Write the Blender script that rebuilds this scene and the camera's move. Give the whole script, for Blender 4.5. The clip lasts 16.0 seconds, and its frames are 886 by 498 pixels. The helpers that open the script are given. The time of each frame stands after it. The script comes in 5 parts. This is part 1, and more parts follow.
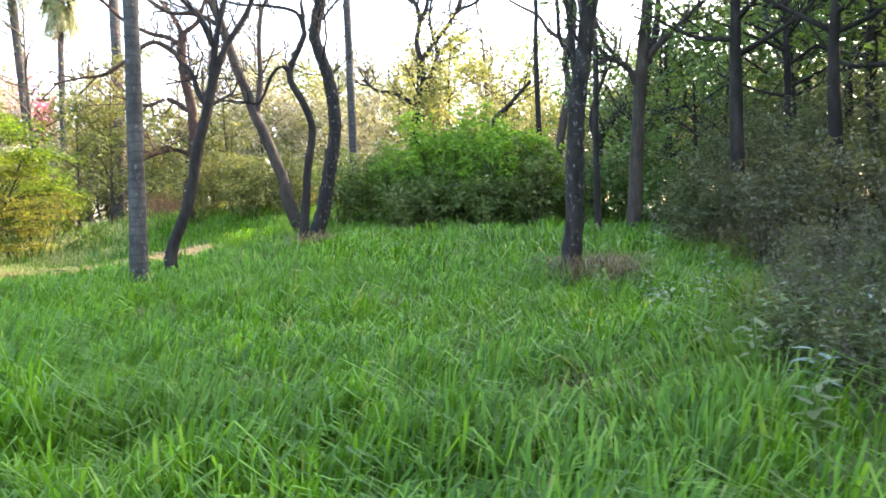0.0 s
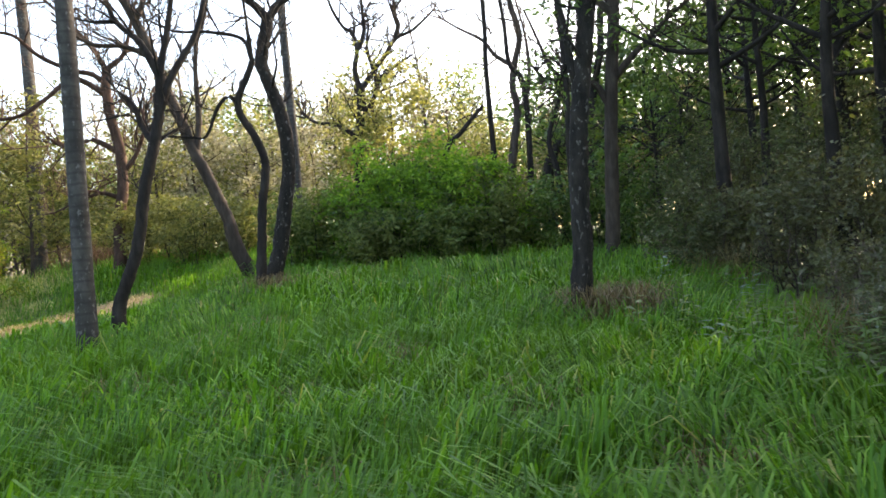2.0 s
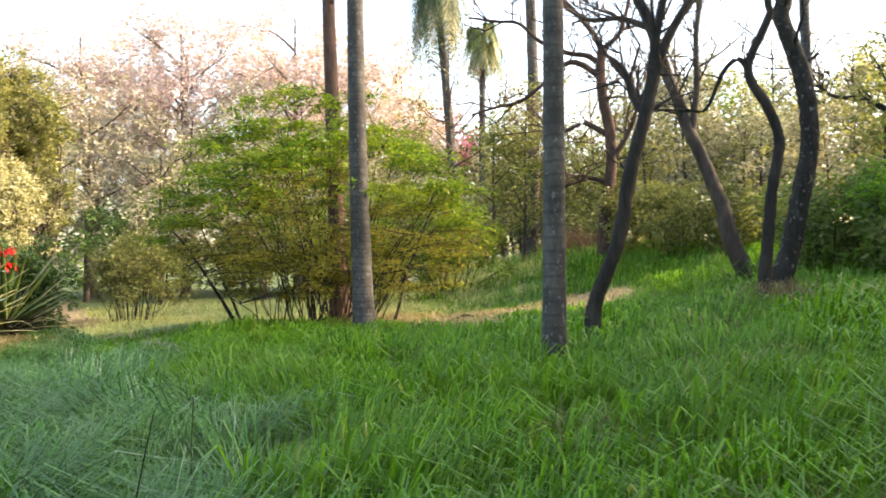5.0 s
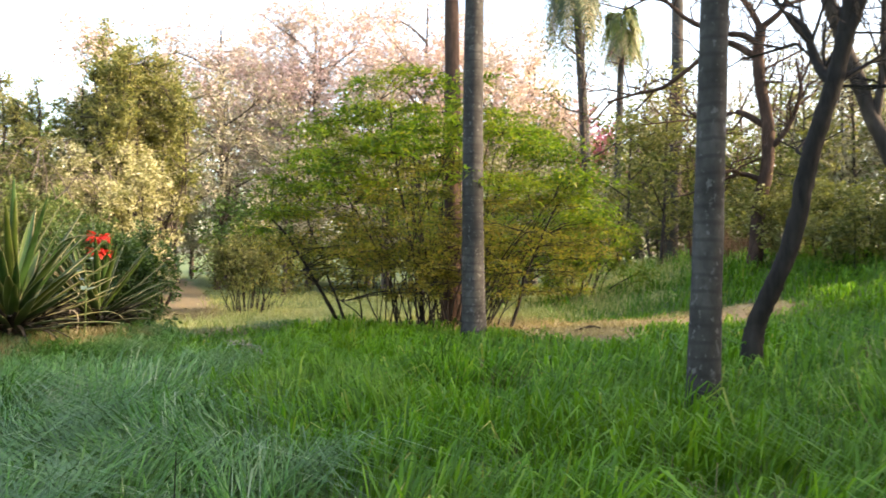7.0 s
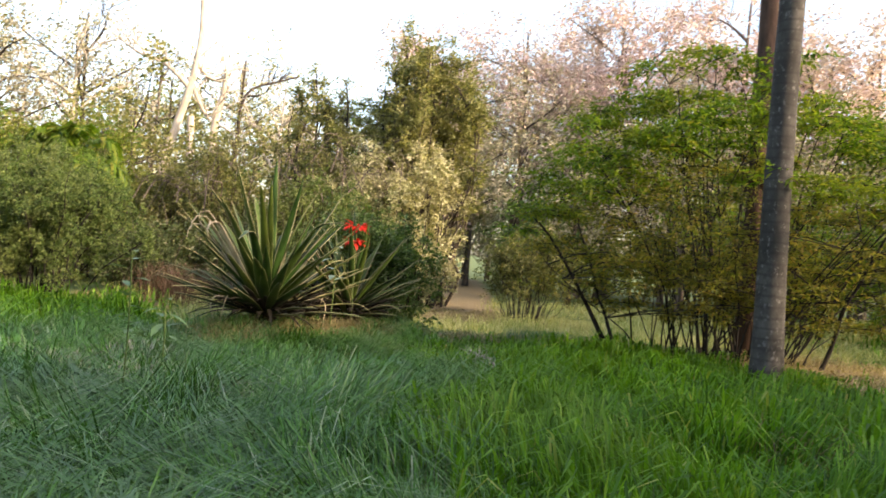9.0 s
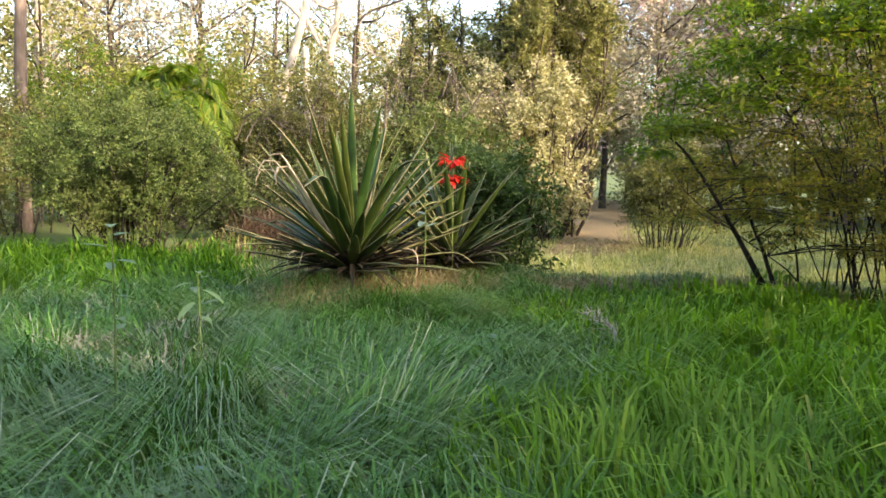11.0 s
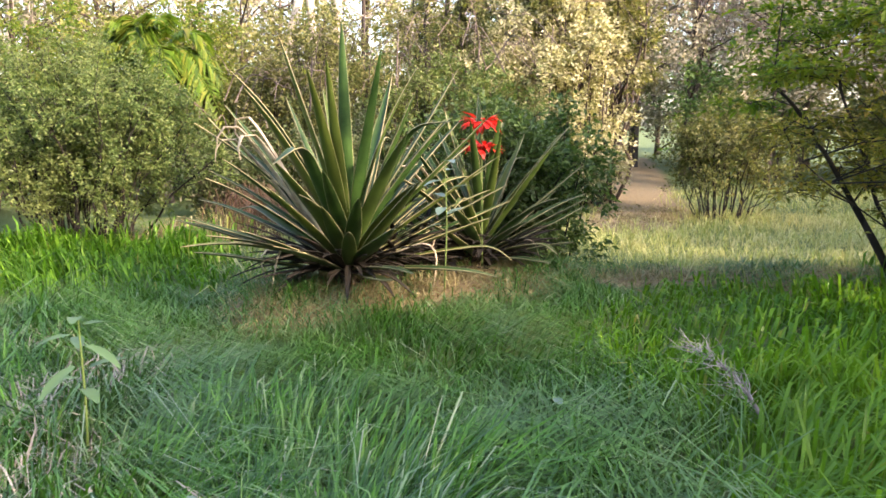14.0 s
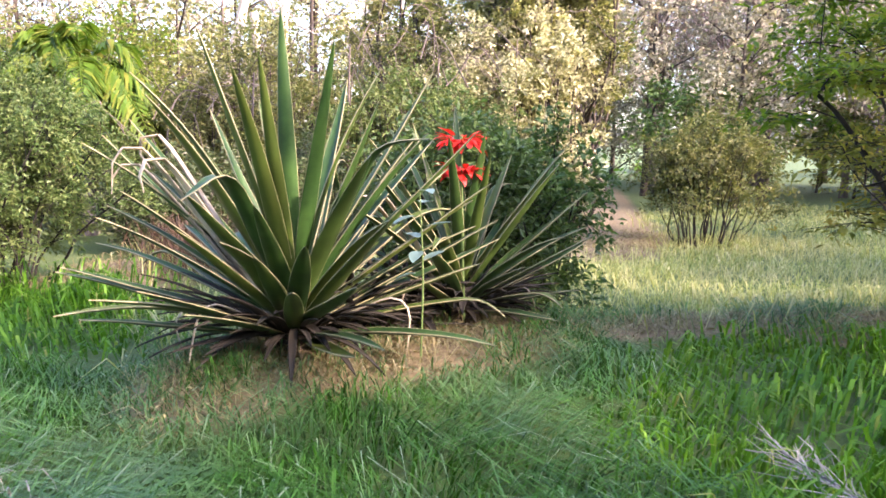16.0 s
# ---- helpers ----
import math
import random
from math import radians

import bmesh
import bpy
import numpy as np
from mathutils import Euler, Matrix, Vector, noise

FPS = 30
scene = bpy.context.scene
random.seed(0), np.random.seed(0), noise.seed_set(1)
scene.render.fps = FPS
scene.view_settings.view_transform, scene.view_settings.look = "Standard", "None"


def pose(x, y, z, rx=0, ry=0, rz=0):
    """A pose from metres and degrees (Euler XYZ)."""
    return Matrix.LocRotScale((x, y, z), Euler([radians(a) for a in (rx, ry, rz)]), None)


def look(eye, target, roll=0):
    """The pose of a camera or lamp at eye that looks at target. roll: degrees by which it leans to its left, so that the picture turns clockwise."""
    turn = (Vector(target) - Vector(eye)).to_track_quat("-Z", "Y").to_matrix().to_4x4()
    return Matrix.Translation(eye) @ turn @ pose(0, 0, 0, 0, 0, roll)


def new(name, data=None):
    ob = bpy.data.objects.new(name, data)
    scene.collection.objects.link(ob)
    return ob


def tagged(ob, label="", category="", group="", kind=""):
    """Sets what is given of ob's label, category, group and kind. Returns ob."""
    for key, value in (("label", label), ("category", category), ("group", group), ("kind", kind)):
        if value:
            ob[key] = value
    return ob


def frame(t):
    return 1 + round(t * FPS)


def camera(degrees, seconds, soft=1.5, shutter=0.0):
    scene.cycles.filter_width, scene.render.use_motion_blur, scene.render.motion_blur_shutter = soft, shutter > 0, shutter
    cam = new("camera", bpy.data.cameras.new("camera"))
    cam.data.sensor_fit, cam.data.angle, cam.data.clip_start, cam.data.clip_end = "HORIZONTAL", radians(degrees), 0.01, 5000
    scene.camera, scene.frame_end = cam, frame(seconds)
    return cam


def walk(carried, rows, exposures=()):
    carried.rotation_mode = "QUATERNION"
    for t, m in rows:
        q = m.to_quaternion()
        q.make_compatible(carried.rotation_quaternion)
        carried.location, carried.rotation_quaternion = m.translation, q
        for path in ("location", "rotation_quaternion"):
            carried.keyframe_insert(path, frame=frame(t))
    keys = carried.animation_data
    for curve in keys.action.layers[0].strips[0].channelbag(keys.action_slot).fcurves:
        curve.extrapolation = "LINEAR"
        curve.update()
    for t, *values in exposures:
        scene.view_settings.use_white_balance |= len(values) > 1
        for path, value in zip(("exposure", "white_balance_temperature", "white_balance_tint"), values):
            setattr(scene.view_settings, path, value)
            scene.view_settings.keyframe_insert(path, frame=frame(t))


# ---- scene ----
cam = camera(58.9, 16.0, soft=1.65, shutter=0.25)
PATH = [
    (0.0, (0.000, -0.149, 1.254), (0.012, 1.849, 1.159), -2.11),
    (0.5, (-0.186, 0.083, 1.274), (-0.232, 2.083, 1.247), -3.19),
    (1.0, (-0.425, 0.302, 1.327), (-0.319, 2.299, 1.344), -5.89),
    (1.5, (-0.595, 0.556, 1.330), (-0.400, 2.547, 1.323), -5.67),
    (2.0, (-0.740, 0.875, 1.337), (-0.538, 2.865, 1.309), -5.05),
    (2.5, (-0.890, 1.201, 1.349), (-0.761, 3.197, 1.306), -5.06),
    (3.0, (-1.047, 1.492, 1.374), (-1.169, 3.489, 1.365), -5.08),
    (3.5, (-1.080, 1.863, 1.373), (-1.597, 3.795, 1.396), -4.18),
    (4.0, (-1.070, 2.224, 1.413), (-1.763, 4.100, 1.393), -3.91),
    (4.5, (-1.168, 2.614, 1.403), (-1.928, 4.463, 1.411), -2.75),
    (5.0, (-1.259, 2.997, 1.435), (-2.210, 4.756, 1.451), -1.54),
    (5.2, (-1.302, 3.164, 1.429), (-2.302, 4.896, 1.450), -1.26),
    (7.3, (-1.969, 4.615, 1.465), (-3.314, 6.095, 1.468), 1.23),
    (7.5, (-2.010, 4.741, 1.461), (-3.519, 6.053, 1.448), 0.61),
    (8.0, (-2.278, 5.160, 1.459), (-3.907, 6.319, 1.422), 0.91),
    (8.5, (-2.515, 5.511, 1.460), (-4.154, 6.656, 1.456), 1.52),
    (9.0, (-2.664, 5.840, 1.411), (-4.392, 6.847, 1.420), 4.55),
    (9.5, (-2.846, 6.114, 1.449), (-4.638, 6.996, 1.348), 4.96),
    (9.7, (-2.956, 6.223, 1.452), (-4.766, 7.068, 1.338), 4.40),
    (11.8, (-4.643, 7.248, 1.698), (-6.516, 7.907, 1.458), 0.69),
    (12.0, (-4.776, 7.276, 1.705), (-6.647, 7.948, 1.479), 0.58),
    (12.5, (-5.132, 7.384, 1.686), (-6.991, 8.078, 1.436), 0.74),
    (13.0, (-5.494, 7.518, 1.673), (-7.389, 8.096, 1.395), 0.08),
    (13.5, (-5.838, 7.617, 1.646), (-7.728, 8.199, 1.350), 0.37),
    (14.0, (-6.166, 7.696, 1.652), (-8.035, 8.335, 1.339), 0.28),
    (14.5, (-6.544, 7.842, 1.615), (-8.436, 8.419, 1.322), -0.03),
    (15.0, (-6.893, 7.967, 1.604), (-8.796, 8.494, 1.288), 0.13),
    (15.5, (-7.276, 8.027, 1.592), (-9.118, 8.741, 1.280), -0.21),
    (16.0, (-7.641, 8.049, 1.632), (-9.474, 8.806, 1.373), -0.04),
]
EXPOSURES = [(0.0, 3.5, 6700, 17), (0.5, 3.05, 6900, 16), (1.0, 2.7, 7100, 14), (1.5, 2.5, 7200, 14), (2.5, 2.7, 7200, 14), (3.5, 2.82, 7400, 13), (5.0, 2.75, 7500, 13), (7.5, 2.4, 7500, 14), (9.0, 2.02, 7500, 15), (12.0, 2.42, 7050, 14), (14.0, 2.62, 6800, 21), (16.0, 2.9, 6100, 30)]
walk(cam, [(t, look(eye, target, roll)) for t, eye, target, roll in PATH], EXPOSURES)

# ---- sky and sun ----
SUN_AZ, SUN_EL = radians(56.0), radians(24.0)   # the way to the sun, clockwise from +y
world = bpy.data.worlds.new("world")
scene.world = world
world.use_nodes = True
wn = world.node_tree
sky = wn.nodes.new("ShaderNodeTexSky")
sky.sky_type = "NISHITA"
sky.sun_disc = False
sky.sun_elevation, sky.sun_rotation = SUN_EL, SUN_AZ
sky.air_density, sky.dust_density, sky.ozone_density = 1.0, 2.5, 1.0
bg = wn.nodes["Background"]
bg.inputs["Strength"].default_value = 0.15
wn.links.new(sky.outputs[0], bg.inputs["Color"])
sun_data = bpy.data.lights.new("sun", "SUN")
sun_data.energy, sun_data.angle, sun_data.color = 2.3, radians(0.6), (1.0, 0.83, 0.62)
sun = new("sun", sun_data)
to_sun = Vector((math.sin(SUN_AZ) * math.cos(SUN_EL), math.cos(SUN_AZ) * math.cos(SUN_EL), math.sin(SUN_EL)))
sun.matrix_world = look(to_sun * 60, (0, 0, 0))

# ---- materials ----
def material(name):
    m = bpy.data.materials.new(name)
    m.use_nodes = True
    return m, m.node_tree, m.node_tree.nodes, m.node_tree.nodes["Principled BSDF"]


def ramp(nt, source, stops):
    r = nt.nodes.new("ShaderNodeValToRGB")
    while len(r.color_ramp.elements) < len(stops):
        r.color_ramp.elements.new(0.5)
    for e, (p, c) in zip(r.color_ramp.elements, stops):
        e.position, e.color = p, (*c, 1)
    nt.links.new(source, r.inputs[0])
    return r.outputs[0]


def noise_node(nt, scale, detail=4.0, stretch=(1, 1, 1), rough=0.6):
    tc = nt.nodes.new("ShaderNodeTexCoord")
    mp = nt.nodes.new("ShaderNodeMapping")
    mp.inputs["Scale"].default_value = stretch
    n = nt.nodes.new("ShaderNodeTexNoise")
    n.inputs["Scale"].default_value, n.inputs["Detail"].default_value, n.inputs["Roughness"].default_value = scale, detail, rough
    nt.links.new(tc.outputs["Object"], mp.inputs[0])
    nt.links.new(mp.outputs[0], n.inputs["Vector"])
    return n.outputs["Fac"]


def mixed(nt, fac, a, b, mode="MIX"):
    x = nt.nodes.new("ShaderNodeMix")
    x.data_type, x.blend_type = "RGBA", mode
    if isinstance(fac, float):
        x.inputs[0].default_value = fac
    else:
        nt.links.new(fac, x.inputs[0])
    for slot, v in ((6, a), (7, b)):
        if isinstance(v, tuple):
            x.inputs[slot].default_value = (*v, 1)
        else:
            nt.links.new(v, x.inputs[slot])
    return x.outputs[2]


def foliage(name, stops, patch=0.35, through_light=0.35, rough=0.5, patch_colour=None, patch_scale=0.35):
    """Leaf or blade colour: each leaf differs, and whole patches drift in tone."""
    m, nt, nodes, p = material(name)
    geo = nodes.new("ShaderNodeNewGeometry")
    c = ramp(nt, geo.outputs["Random Per Island"], stops)
    n = noise_node(nt, patch_scale, 3.0)
    if patch_colour:
        f = nodes.new("ShaderNodeMapRange")
        f.inputs[1].default_value, f.inputs[2].default_value, f.inputs[4].default_value = 0.45, 0.62, patch
        nt.links.new(n, f.inputs[0])
        c = mixed(nt, f.outputs[0], c, patch_colour)
    nt.links.new(c, p.inputs["Base Color"])
    p.inputs["Roughness"].default_value = rough
    p.inputs["Specular IOR Level"].default_value = 0.35
    tr = nodes.new("ShaderNodeBsdfTranslucent")
    bright = mixed(nt, 1.0, c, (1.15, 1.2, 0.6), "MULTIPLY")
    nt.links.new(bright, tr.inputs[0])
    mx = nodes.new("ShaderNodeMixShader")
    mx.inputs[0].default_value = through_light
    nt.links.new(p.outputs[0], mx.inputs[1])
    nt.links.new(tr.outputs[0], mx.inputs[2])
    nt.links.new(mx.outputs[0], nodes["Material Output"].inputs[0])
    return m


def bark(name, dark, light, scale=9.0, stretch=(1, 1, 0.25), bump=0.5, spots=None, rings=False):
    m, nt, nodes, p = material(name)
    n = noise_node(nt, scale, 6.0, stretch, 0.65)
    c = ramp(nt, n, [(0.32, dark), (0.68, light)])
    big = noise_node(nt, 1.6, 3.0)
    c = mixed(nt, ramp(nt, big, [(0.4, (0, 0, 0)), (0.65, (0.6, 0.6, 0.6))]), c, dark)
    if spots:
        s = noise_node(nt, 22.0, 3.0, (1, 1, 0.6))
        c = mixed(nt, ramp(nt, s, [(0.60, (0, 0, 0)), (0.66, (1, 1, 1))]), c, spots)
    height = n
    if rings:
        tc = nodes.new("ShaderNodeTexCoord")
        w = nodes.new("ShaderNodeTexWave")
        w.bands_direction = "Z"
        w.inputs["Scale"].default_value, w.inputs["Distortion"].default_value = 2.6, 1.5
        w.inputs["Detail"].default_value = 2.0
        nt.links.new(tc.outputs["Object"], w.inputs["Vector"])
        c = mixed(nt, ramp(nt, w.outputs["Fac"], [(0.0, (0.5, 0.5, 0.5)), (0.25, (0, 0, 0))]), c, dark)
    nt.links.new(c, p.inputs["Base Color"])
    p.inputs["Roughness"].default_value = 0.9
    p.inputs["Specular IOR Level"].default_value = 0.2
    b = nodes.new("ShaderNodeBump")
    b.inputs["Strength"].default_value, b.inputs["Distance"].default_value = bump, 0.02
    nt.links.new(height, b.inputs["Height"])
    nt.links.new(b.outputs[0], p.inputs["Normal"])
    return m


GRASS = foliage("grass_blades", [(0.0, (0.036, 0.095, 0.008)), (0.35, (0.073, 0.195, 0.014)), (0.7, (0.128, 0.295, 0.02)), (0.93, (0.20, 0.38, 0.04)), (0.975, (0.24, 0.36, 0.06)), (1.0, (0.42, 0.37, 0.13))], 0.7, 0.48, 0.5, (0.10, 0.215, 0.018), 0.7)
# the palest stop and the bluish patches paint sky sheen on the green blades
GRASS_SHEEN = foliage("green_grass_sky_sheen", [(0.0, (0.018, 0.066, 0.006)), (0.4, (0.044, 0.15, 0.012)), (0.75, (0.085, 0.235, 0.026)), (0.92, (0.16, 0.30, 0.085)), (1.0, (0.38, 0.43, 0.33))], 0.55, 0.33, 0.36, (0.12, 0.215, 0.09), 1.4)
# dry straw tones, raised further to put sunlight into the blade colour
GRASS_SUNLIT = foliage("dry_grass_sunlit_tone", [(0.0, (0.20, 0.26, 0.06)), (0.5, (0.38, 0.42, 0.14)), (0.85, (0.56, 0.53, 0.25)), (1.0, (0.68, 0.62, 0.36))], 0.6, 0.4, 0.5, (0.50, 0.46, 0.24), 0.6)
GRASS_DRY = foliage("dry_grass", [(0.0, (0.18, 0.14, 0.07)), (0.5, (0.30, 0.25, 0.13)), (1.0, (0.44, 0.39, 0.23))], 0.4, 0.3, 0.6)
LEAF_GREEN = foliage("bright_leaves", [(0.0, (0.07, 0.16, 0.015)), (0.5, (0.16, 0.32, 0.03)), (1.0, (0.30, 0.46, 0.06))], 0.6, 0.55, 0.4, (0.07, 0.16, 0.025))
LEAF_DARK = foliage("dark_leaves", [(0.0, (0.035, 0.08, 0.02)), (0.5, (0.08, 0.15, 0.035)), (0.92, (0.14, 0.225, 0.055)), (1.0, (0.28, 0.31, 0.2))], 0.5, 0.38, 0.4, (0.065, 0.095, 0.035))
LEAF_WOOD = foliage("canopy_leaves", [(0.0, (0.04, 0.07, 0.016)), (0.5, (0.085, 0.15, 0.03)), (1.0, (0.16, 0.22, 0.05))], 0.5, 0.5, 0.4, (0.07, 0.09, 0.03))
LEAF_OLIVE = foliage("olive_leaves", [(0.0, (0.05, 0.07, 0.018)), (0.5, (0.115, 0.14, 0.035)), (1.0, (0.23, 0.225, 0.085))], 0.6, 0.4, 0.5, (0.22, 0.20, 0.08), 0.5)
LEAF_YELLOW = foliage("yellow_green_leaves", [(0.0, (0.05, 0.10, 0.010)), (0.45, (0.105, 0.195, 0.018)), (0.8, (0.18, 0.245, 0.03)), (1.0, (0.28, 0.26, 0.05))], 0.5, 0.5, 0.42, (0.18, 0.18, 0.038), 0.5)
LEAF_CREEPER = foliage("creeper_leaves", [(0.0, (0.07, 0.085, 0.025)), (0.5, (0.16, 0.17, 0.05)), (1.0, (0.34, 0.32, 0.13))], 0.6, 0.45, 0.45, (0.27, 0.26, 0.10), 0.9)
LEAF_SHRUB = foliage("shrub_leaves", [(0.0, (0.05, 0.10, 0.010)), (0.45, (0.11, 0.20, 0.018)), (0.8, (0.19, 0.28, 0.028)), (1.0, (0.32, 0.31, 0.05))], 0.6, 0.58, 0.38, (0.22, 0.24, 0.03), 0.8)
LEAF_RUSSET = foliage("inner_shrub_leaves", [(0.0, (0.07, 0.085, 0.016)), (0.4, (0.16, 0.18, 0.03)), (0.8, (0.25, 0.24, 0.045)), (1.0, (0.32, 0.22, 0.07))], 0.5, 0.58, 0.5, (0.24, 0.20, 0.055), 0.7)
# leaf colour lightened to cream, so that it carries the look of sunlight
LEAF_CREAM = foliage("cream_sunlit_leaves", [(0.0, (0.20, 0.20, 0.09)), (0.5, (0.42, 0.40, 0.24)), (1.0, (0.66, 0.62, 0.46))], 0.4, 0.4, 0.5, (0.26, 0.27, 0.10))
LEAF_GREY = foliage("grey_green_leaves", [(0.0, (0.04, 0.08, 0.02)), (0.5, (0.11, 0.17, 0.045)), (1.0, (0.21, 0.255, 0.09))], 0.5, 0.4, 0.5, (0.165, 0.185, 0.06), 0.6)
BLOSSOM = foliage("pink_blossom", [(0.0, (0.42, 0.28, 0.31)), (0.5, (0.57, 0.42, 0.46)), (1.0, (0.74, 0.62, 0.65))], 0.6, 0.35, 0.6, (0.40, 0.34, 0.34))
LEAF_ASH = foliage("ash_coloured_leaves", [(0.0, (0.16, 0.15, 0.10)), (0.5, (0.30, 0.28, 0.21)), (1.0, (0.50, 0.46, 0.38))], 0.5, 0.35, 0.6, (0.30, 0.25, 0.20))
LEAF_DULL = foliage("dull_undergrowth", [(0.0, (0.04, 0.06, 0.022)), (0.6, (0.08, 0.115, 0.04)), (0.88, (0.125, 0.14, 0.06)), (1.0, (0.28, 0.27, 0.2))], 0.6, 0.35, 0.45, (0.10, 0.09, 0.05))
MAGENTA = foliage("magenta_blossom", [(0.0, (0.30, 0.06, 0.15)), (1.0, (0.48, 0.16, 0.27))], 0.3, 0.4, 0.6)
FROND = foliage("palm_fronds", [(0.0, (0.05, 0.09, 0.02)), (0.6, (0.10, 0.15, 0.03)), (1.0, (0.22, 0.20, 0.07))], 0.4, 0.35, 0.45, (0.16, 0.15, 0.05))
FROND_DARK = foliage("dark_palm_fronds", [(0.0, (0.035, 0.06, 0.02)), (0.6, (0.06, 0.09, 0.026)), (1.0, (0.11, 0.12, 0.05))], 0.4, 0.1, 0.5, (0.10, 0.11, 0.045))
BARK_PALM = bark("grey_palm_bark", (0.030, 0.028, 0.026), (0.10, 0.094, 0.086), 7.0, (1, 1, 0.6), 0.4, (0.135, 0.13, 0.125), True)
BARK_DARK = bark("dark_bark", (0.012, 0.010, 0.009), (0.05, 0.042, 0.036), 10.0, (1, 1, 0.22), 0.8)
BARK_LICHEN = bark("dark_bark_with_pale_lichen", (0.010, 0.009, 0.008), (0.045, 0.039, 0.034), 10.0, (1, 1, 0.3), 0.9, (0.13, 0.125, 0.115))
BARK_BROWN = bark("brown_bark", (0.028, 0.022, 0.018), (0.105, 0.082, 0.066), 9.0)
BARK_GREY = bark("grey_brown_bark", (0.09, 0.07, 0.06), (0.24, 0.19, 0.16), 9.0)
BARK_RED = bark("reddish_bark", (0.035, 0.022, 0.017), (0.115, 0.068, 0.05), 9.0)
BARK_PALE = bark("bleached_wood", (0.32, 0.27, 0.22), (0.62, 0.56, 0.48), 6.0)


def soil_material():
    m, nt, nodes, p = material("soil_and_litter")
    big = noise_node(nt, 0.5, 5.0)
    fine = noise_node(nt, 14.0, 8.0, rough=0.75)
    green = ramp(nt, fine, [(0.3, (0.045, 0.08, 0.016)), (0.7, (0.12, 0.165, 0.04))])
    dry = ramp(nt, fine, [(0.3, (0.095, 0.07, 0.034)), (0.7, (0.36, 0.27, 0.14))])
    # the trodden track and the bare ground to the west and round the agave
    at = nodes.new("ShaderNodeAttribute")
    at.attribute_name = "bare"
    addn = nodes.new("ShaderNodeMath")
    addn.operation = "MULTIPLY_ADD"
    nt.links.new(big, addn.inputs[0])
    addn.inputs[1].default_value = 0.8
    nt.links.new(at.outputs["Fac"], addn.inputs[2])
    f = ramp(nt, addn.outputs[0], [(0.55, (0, 0, 0)), (0.85, (1, 1, 1))])
    c = mixed(nt, f, green, dry)
    nt.links.new(c, p.inputs["Base Color"])
    p.inputs["Roughness"].default_value = 0.95
    b = nodes.new("ShaderNodeBump")
    b.inputs["Strength"].default_value, b.inputs["Distance"].default_value = 0.7, 0.04
    nt.links.new(fine, b.inputs["Height"])
    nt.links.new(b.outputs[0], p.inputs["Normal"])
    return m


SOIL = soil_material()

# ---- mesh helpers ----
RNG = np.random.default_rng(7)


def mesh_from(name, V, F, mat, smooth=True):
    """A mesh of vertices V and faces F, all with the same number of corners."""
    V, F = np.asarray(V, np.float32), np.asarray(F, np.int32)
    me = bpy.data.meshes.new(name)
    n, k = F.shape
    me.vertices.add(len(V))
    me.vertices.foreach_set("co", V.ravel())
    me.loops.add(n * k)
    me.loops.foreach_set("vertex_index", F.ravel())
    me.polygons.add(n)
    me.polygons.foreach_set("loop_start", np.arange(0, n * k, k, dtype=np.int32))
    me.polygons.foreach_set("use_smooth", np.full(n, smooth))
    me.materials.append(mat)
    me.update(calc_edges=True)
    return me


def part(name, V, F, mat, parent, label="", smooth=True):
    ob = new(name, mesh_from(name, V, F, mat, smooth))
    ob.parent = parent
    if parent is not None and parent.location.length > 0:
        ob.matrix_parent_inverse = Matrix.Translation(-parent.location)
    return tagged(ob, label)


def thing(name, at, label, category, group="", kind=""):
    ob = new(name)
    ob.location = at
    ob.empty_display_size = 0.2
    return tagged(ob, label, category, group, kind)


def smooth_path(pts, n):
    """Catmull-Rom through pts, n samples a span."""
    P = np.array([np.array(pts[0]) * 2 - np.array(pts[1])] + [np.array(p, float) for p in pts] + [np.array(pts[-1]) * 2 - np.array(pts[-2])], float)
    out = []
    for i in range(1, len(P) - 2):
        for u in np.linspace(0, 1, n, endpoint=False):
            a, b, c, d = P[i - 1:i + 3]
            out.append(0.5 * (2 * b + (c - a) * u + (2 * a - 5 * b + 4 * c - d) * u * u + (3 * b - a - 3 * c + d) * u ** 3))
    out.append(P[-2])
    return np.array(out)


def tube(pts, r0, r1, sides=8, n=5, rough=0.0, flare=0.0, power=1.0):
    """A tapered stem along pts; returns vertices and quads."""
    C = smooth_path(pts, n)
    m = len(C)
    u = np.linspace(0, 1, m)
    R = r0 + (r1 - r0) * u ** power
    R = R * (1 + flare * np.exp(-u * 14))
    T = np.gradient(C, axis=0)
    T /= np.linalg.norm(T, axis=1)[:, None] + 1e-9
    ref = np.array([1.0, 0.13, 0.07])
    A = np.cross(T, ref)
    A /= np.linalg.norm(A, axis=1)[:, None]
    B = np.cross(T, A)
    th = np.linspace(0, 2 * np.pi, sides, endpoint=False)
    jit = 1 + rough * RNG.normal(size=(m, sides))
    V = C[:, None, :] + (R[:, None] * jit)[:, :, None] * (np.cos(th)[None, :, None] * A[:, None, :] + np.sin(th)[None, :, None] * B[:, None, :])
    V = V.reshape(-1, 3)
    i = np.arange(m - 1)[:, None] * sides
    j = np.arange(sides)[None, :]
    k = (j + 1) % sides
    F = np.stack([i + j, i + k, i + sides + k, i + sides + j], -1).reshape(-1, 4)
    return V, F


def joined(pieces):
    Vs, Fs, o = [], [], 0
    for V, F in pieces:
        Vs.append(V)
        Fs.append(np.asarray(F) + o)
        o += len(V)
    return np.concatenate(Vs), np.concatenate(Fs)


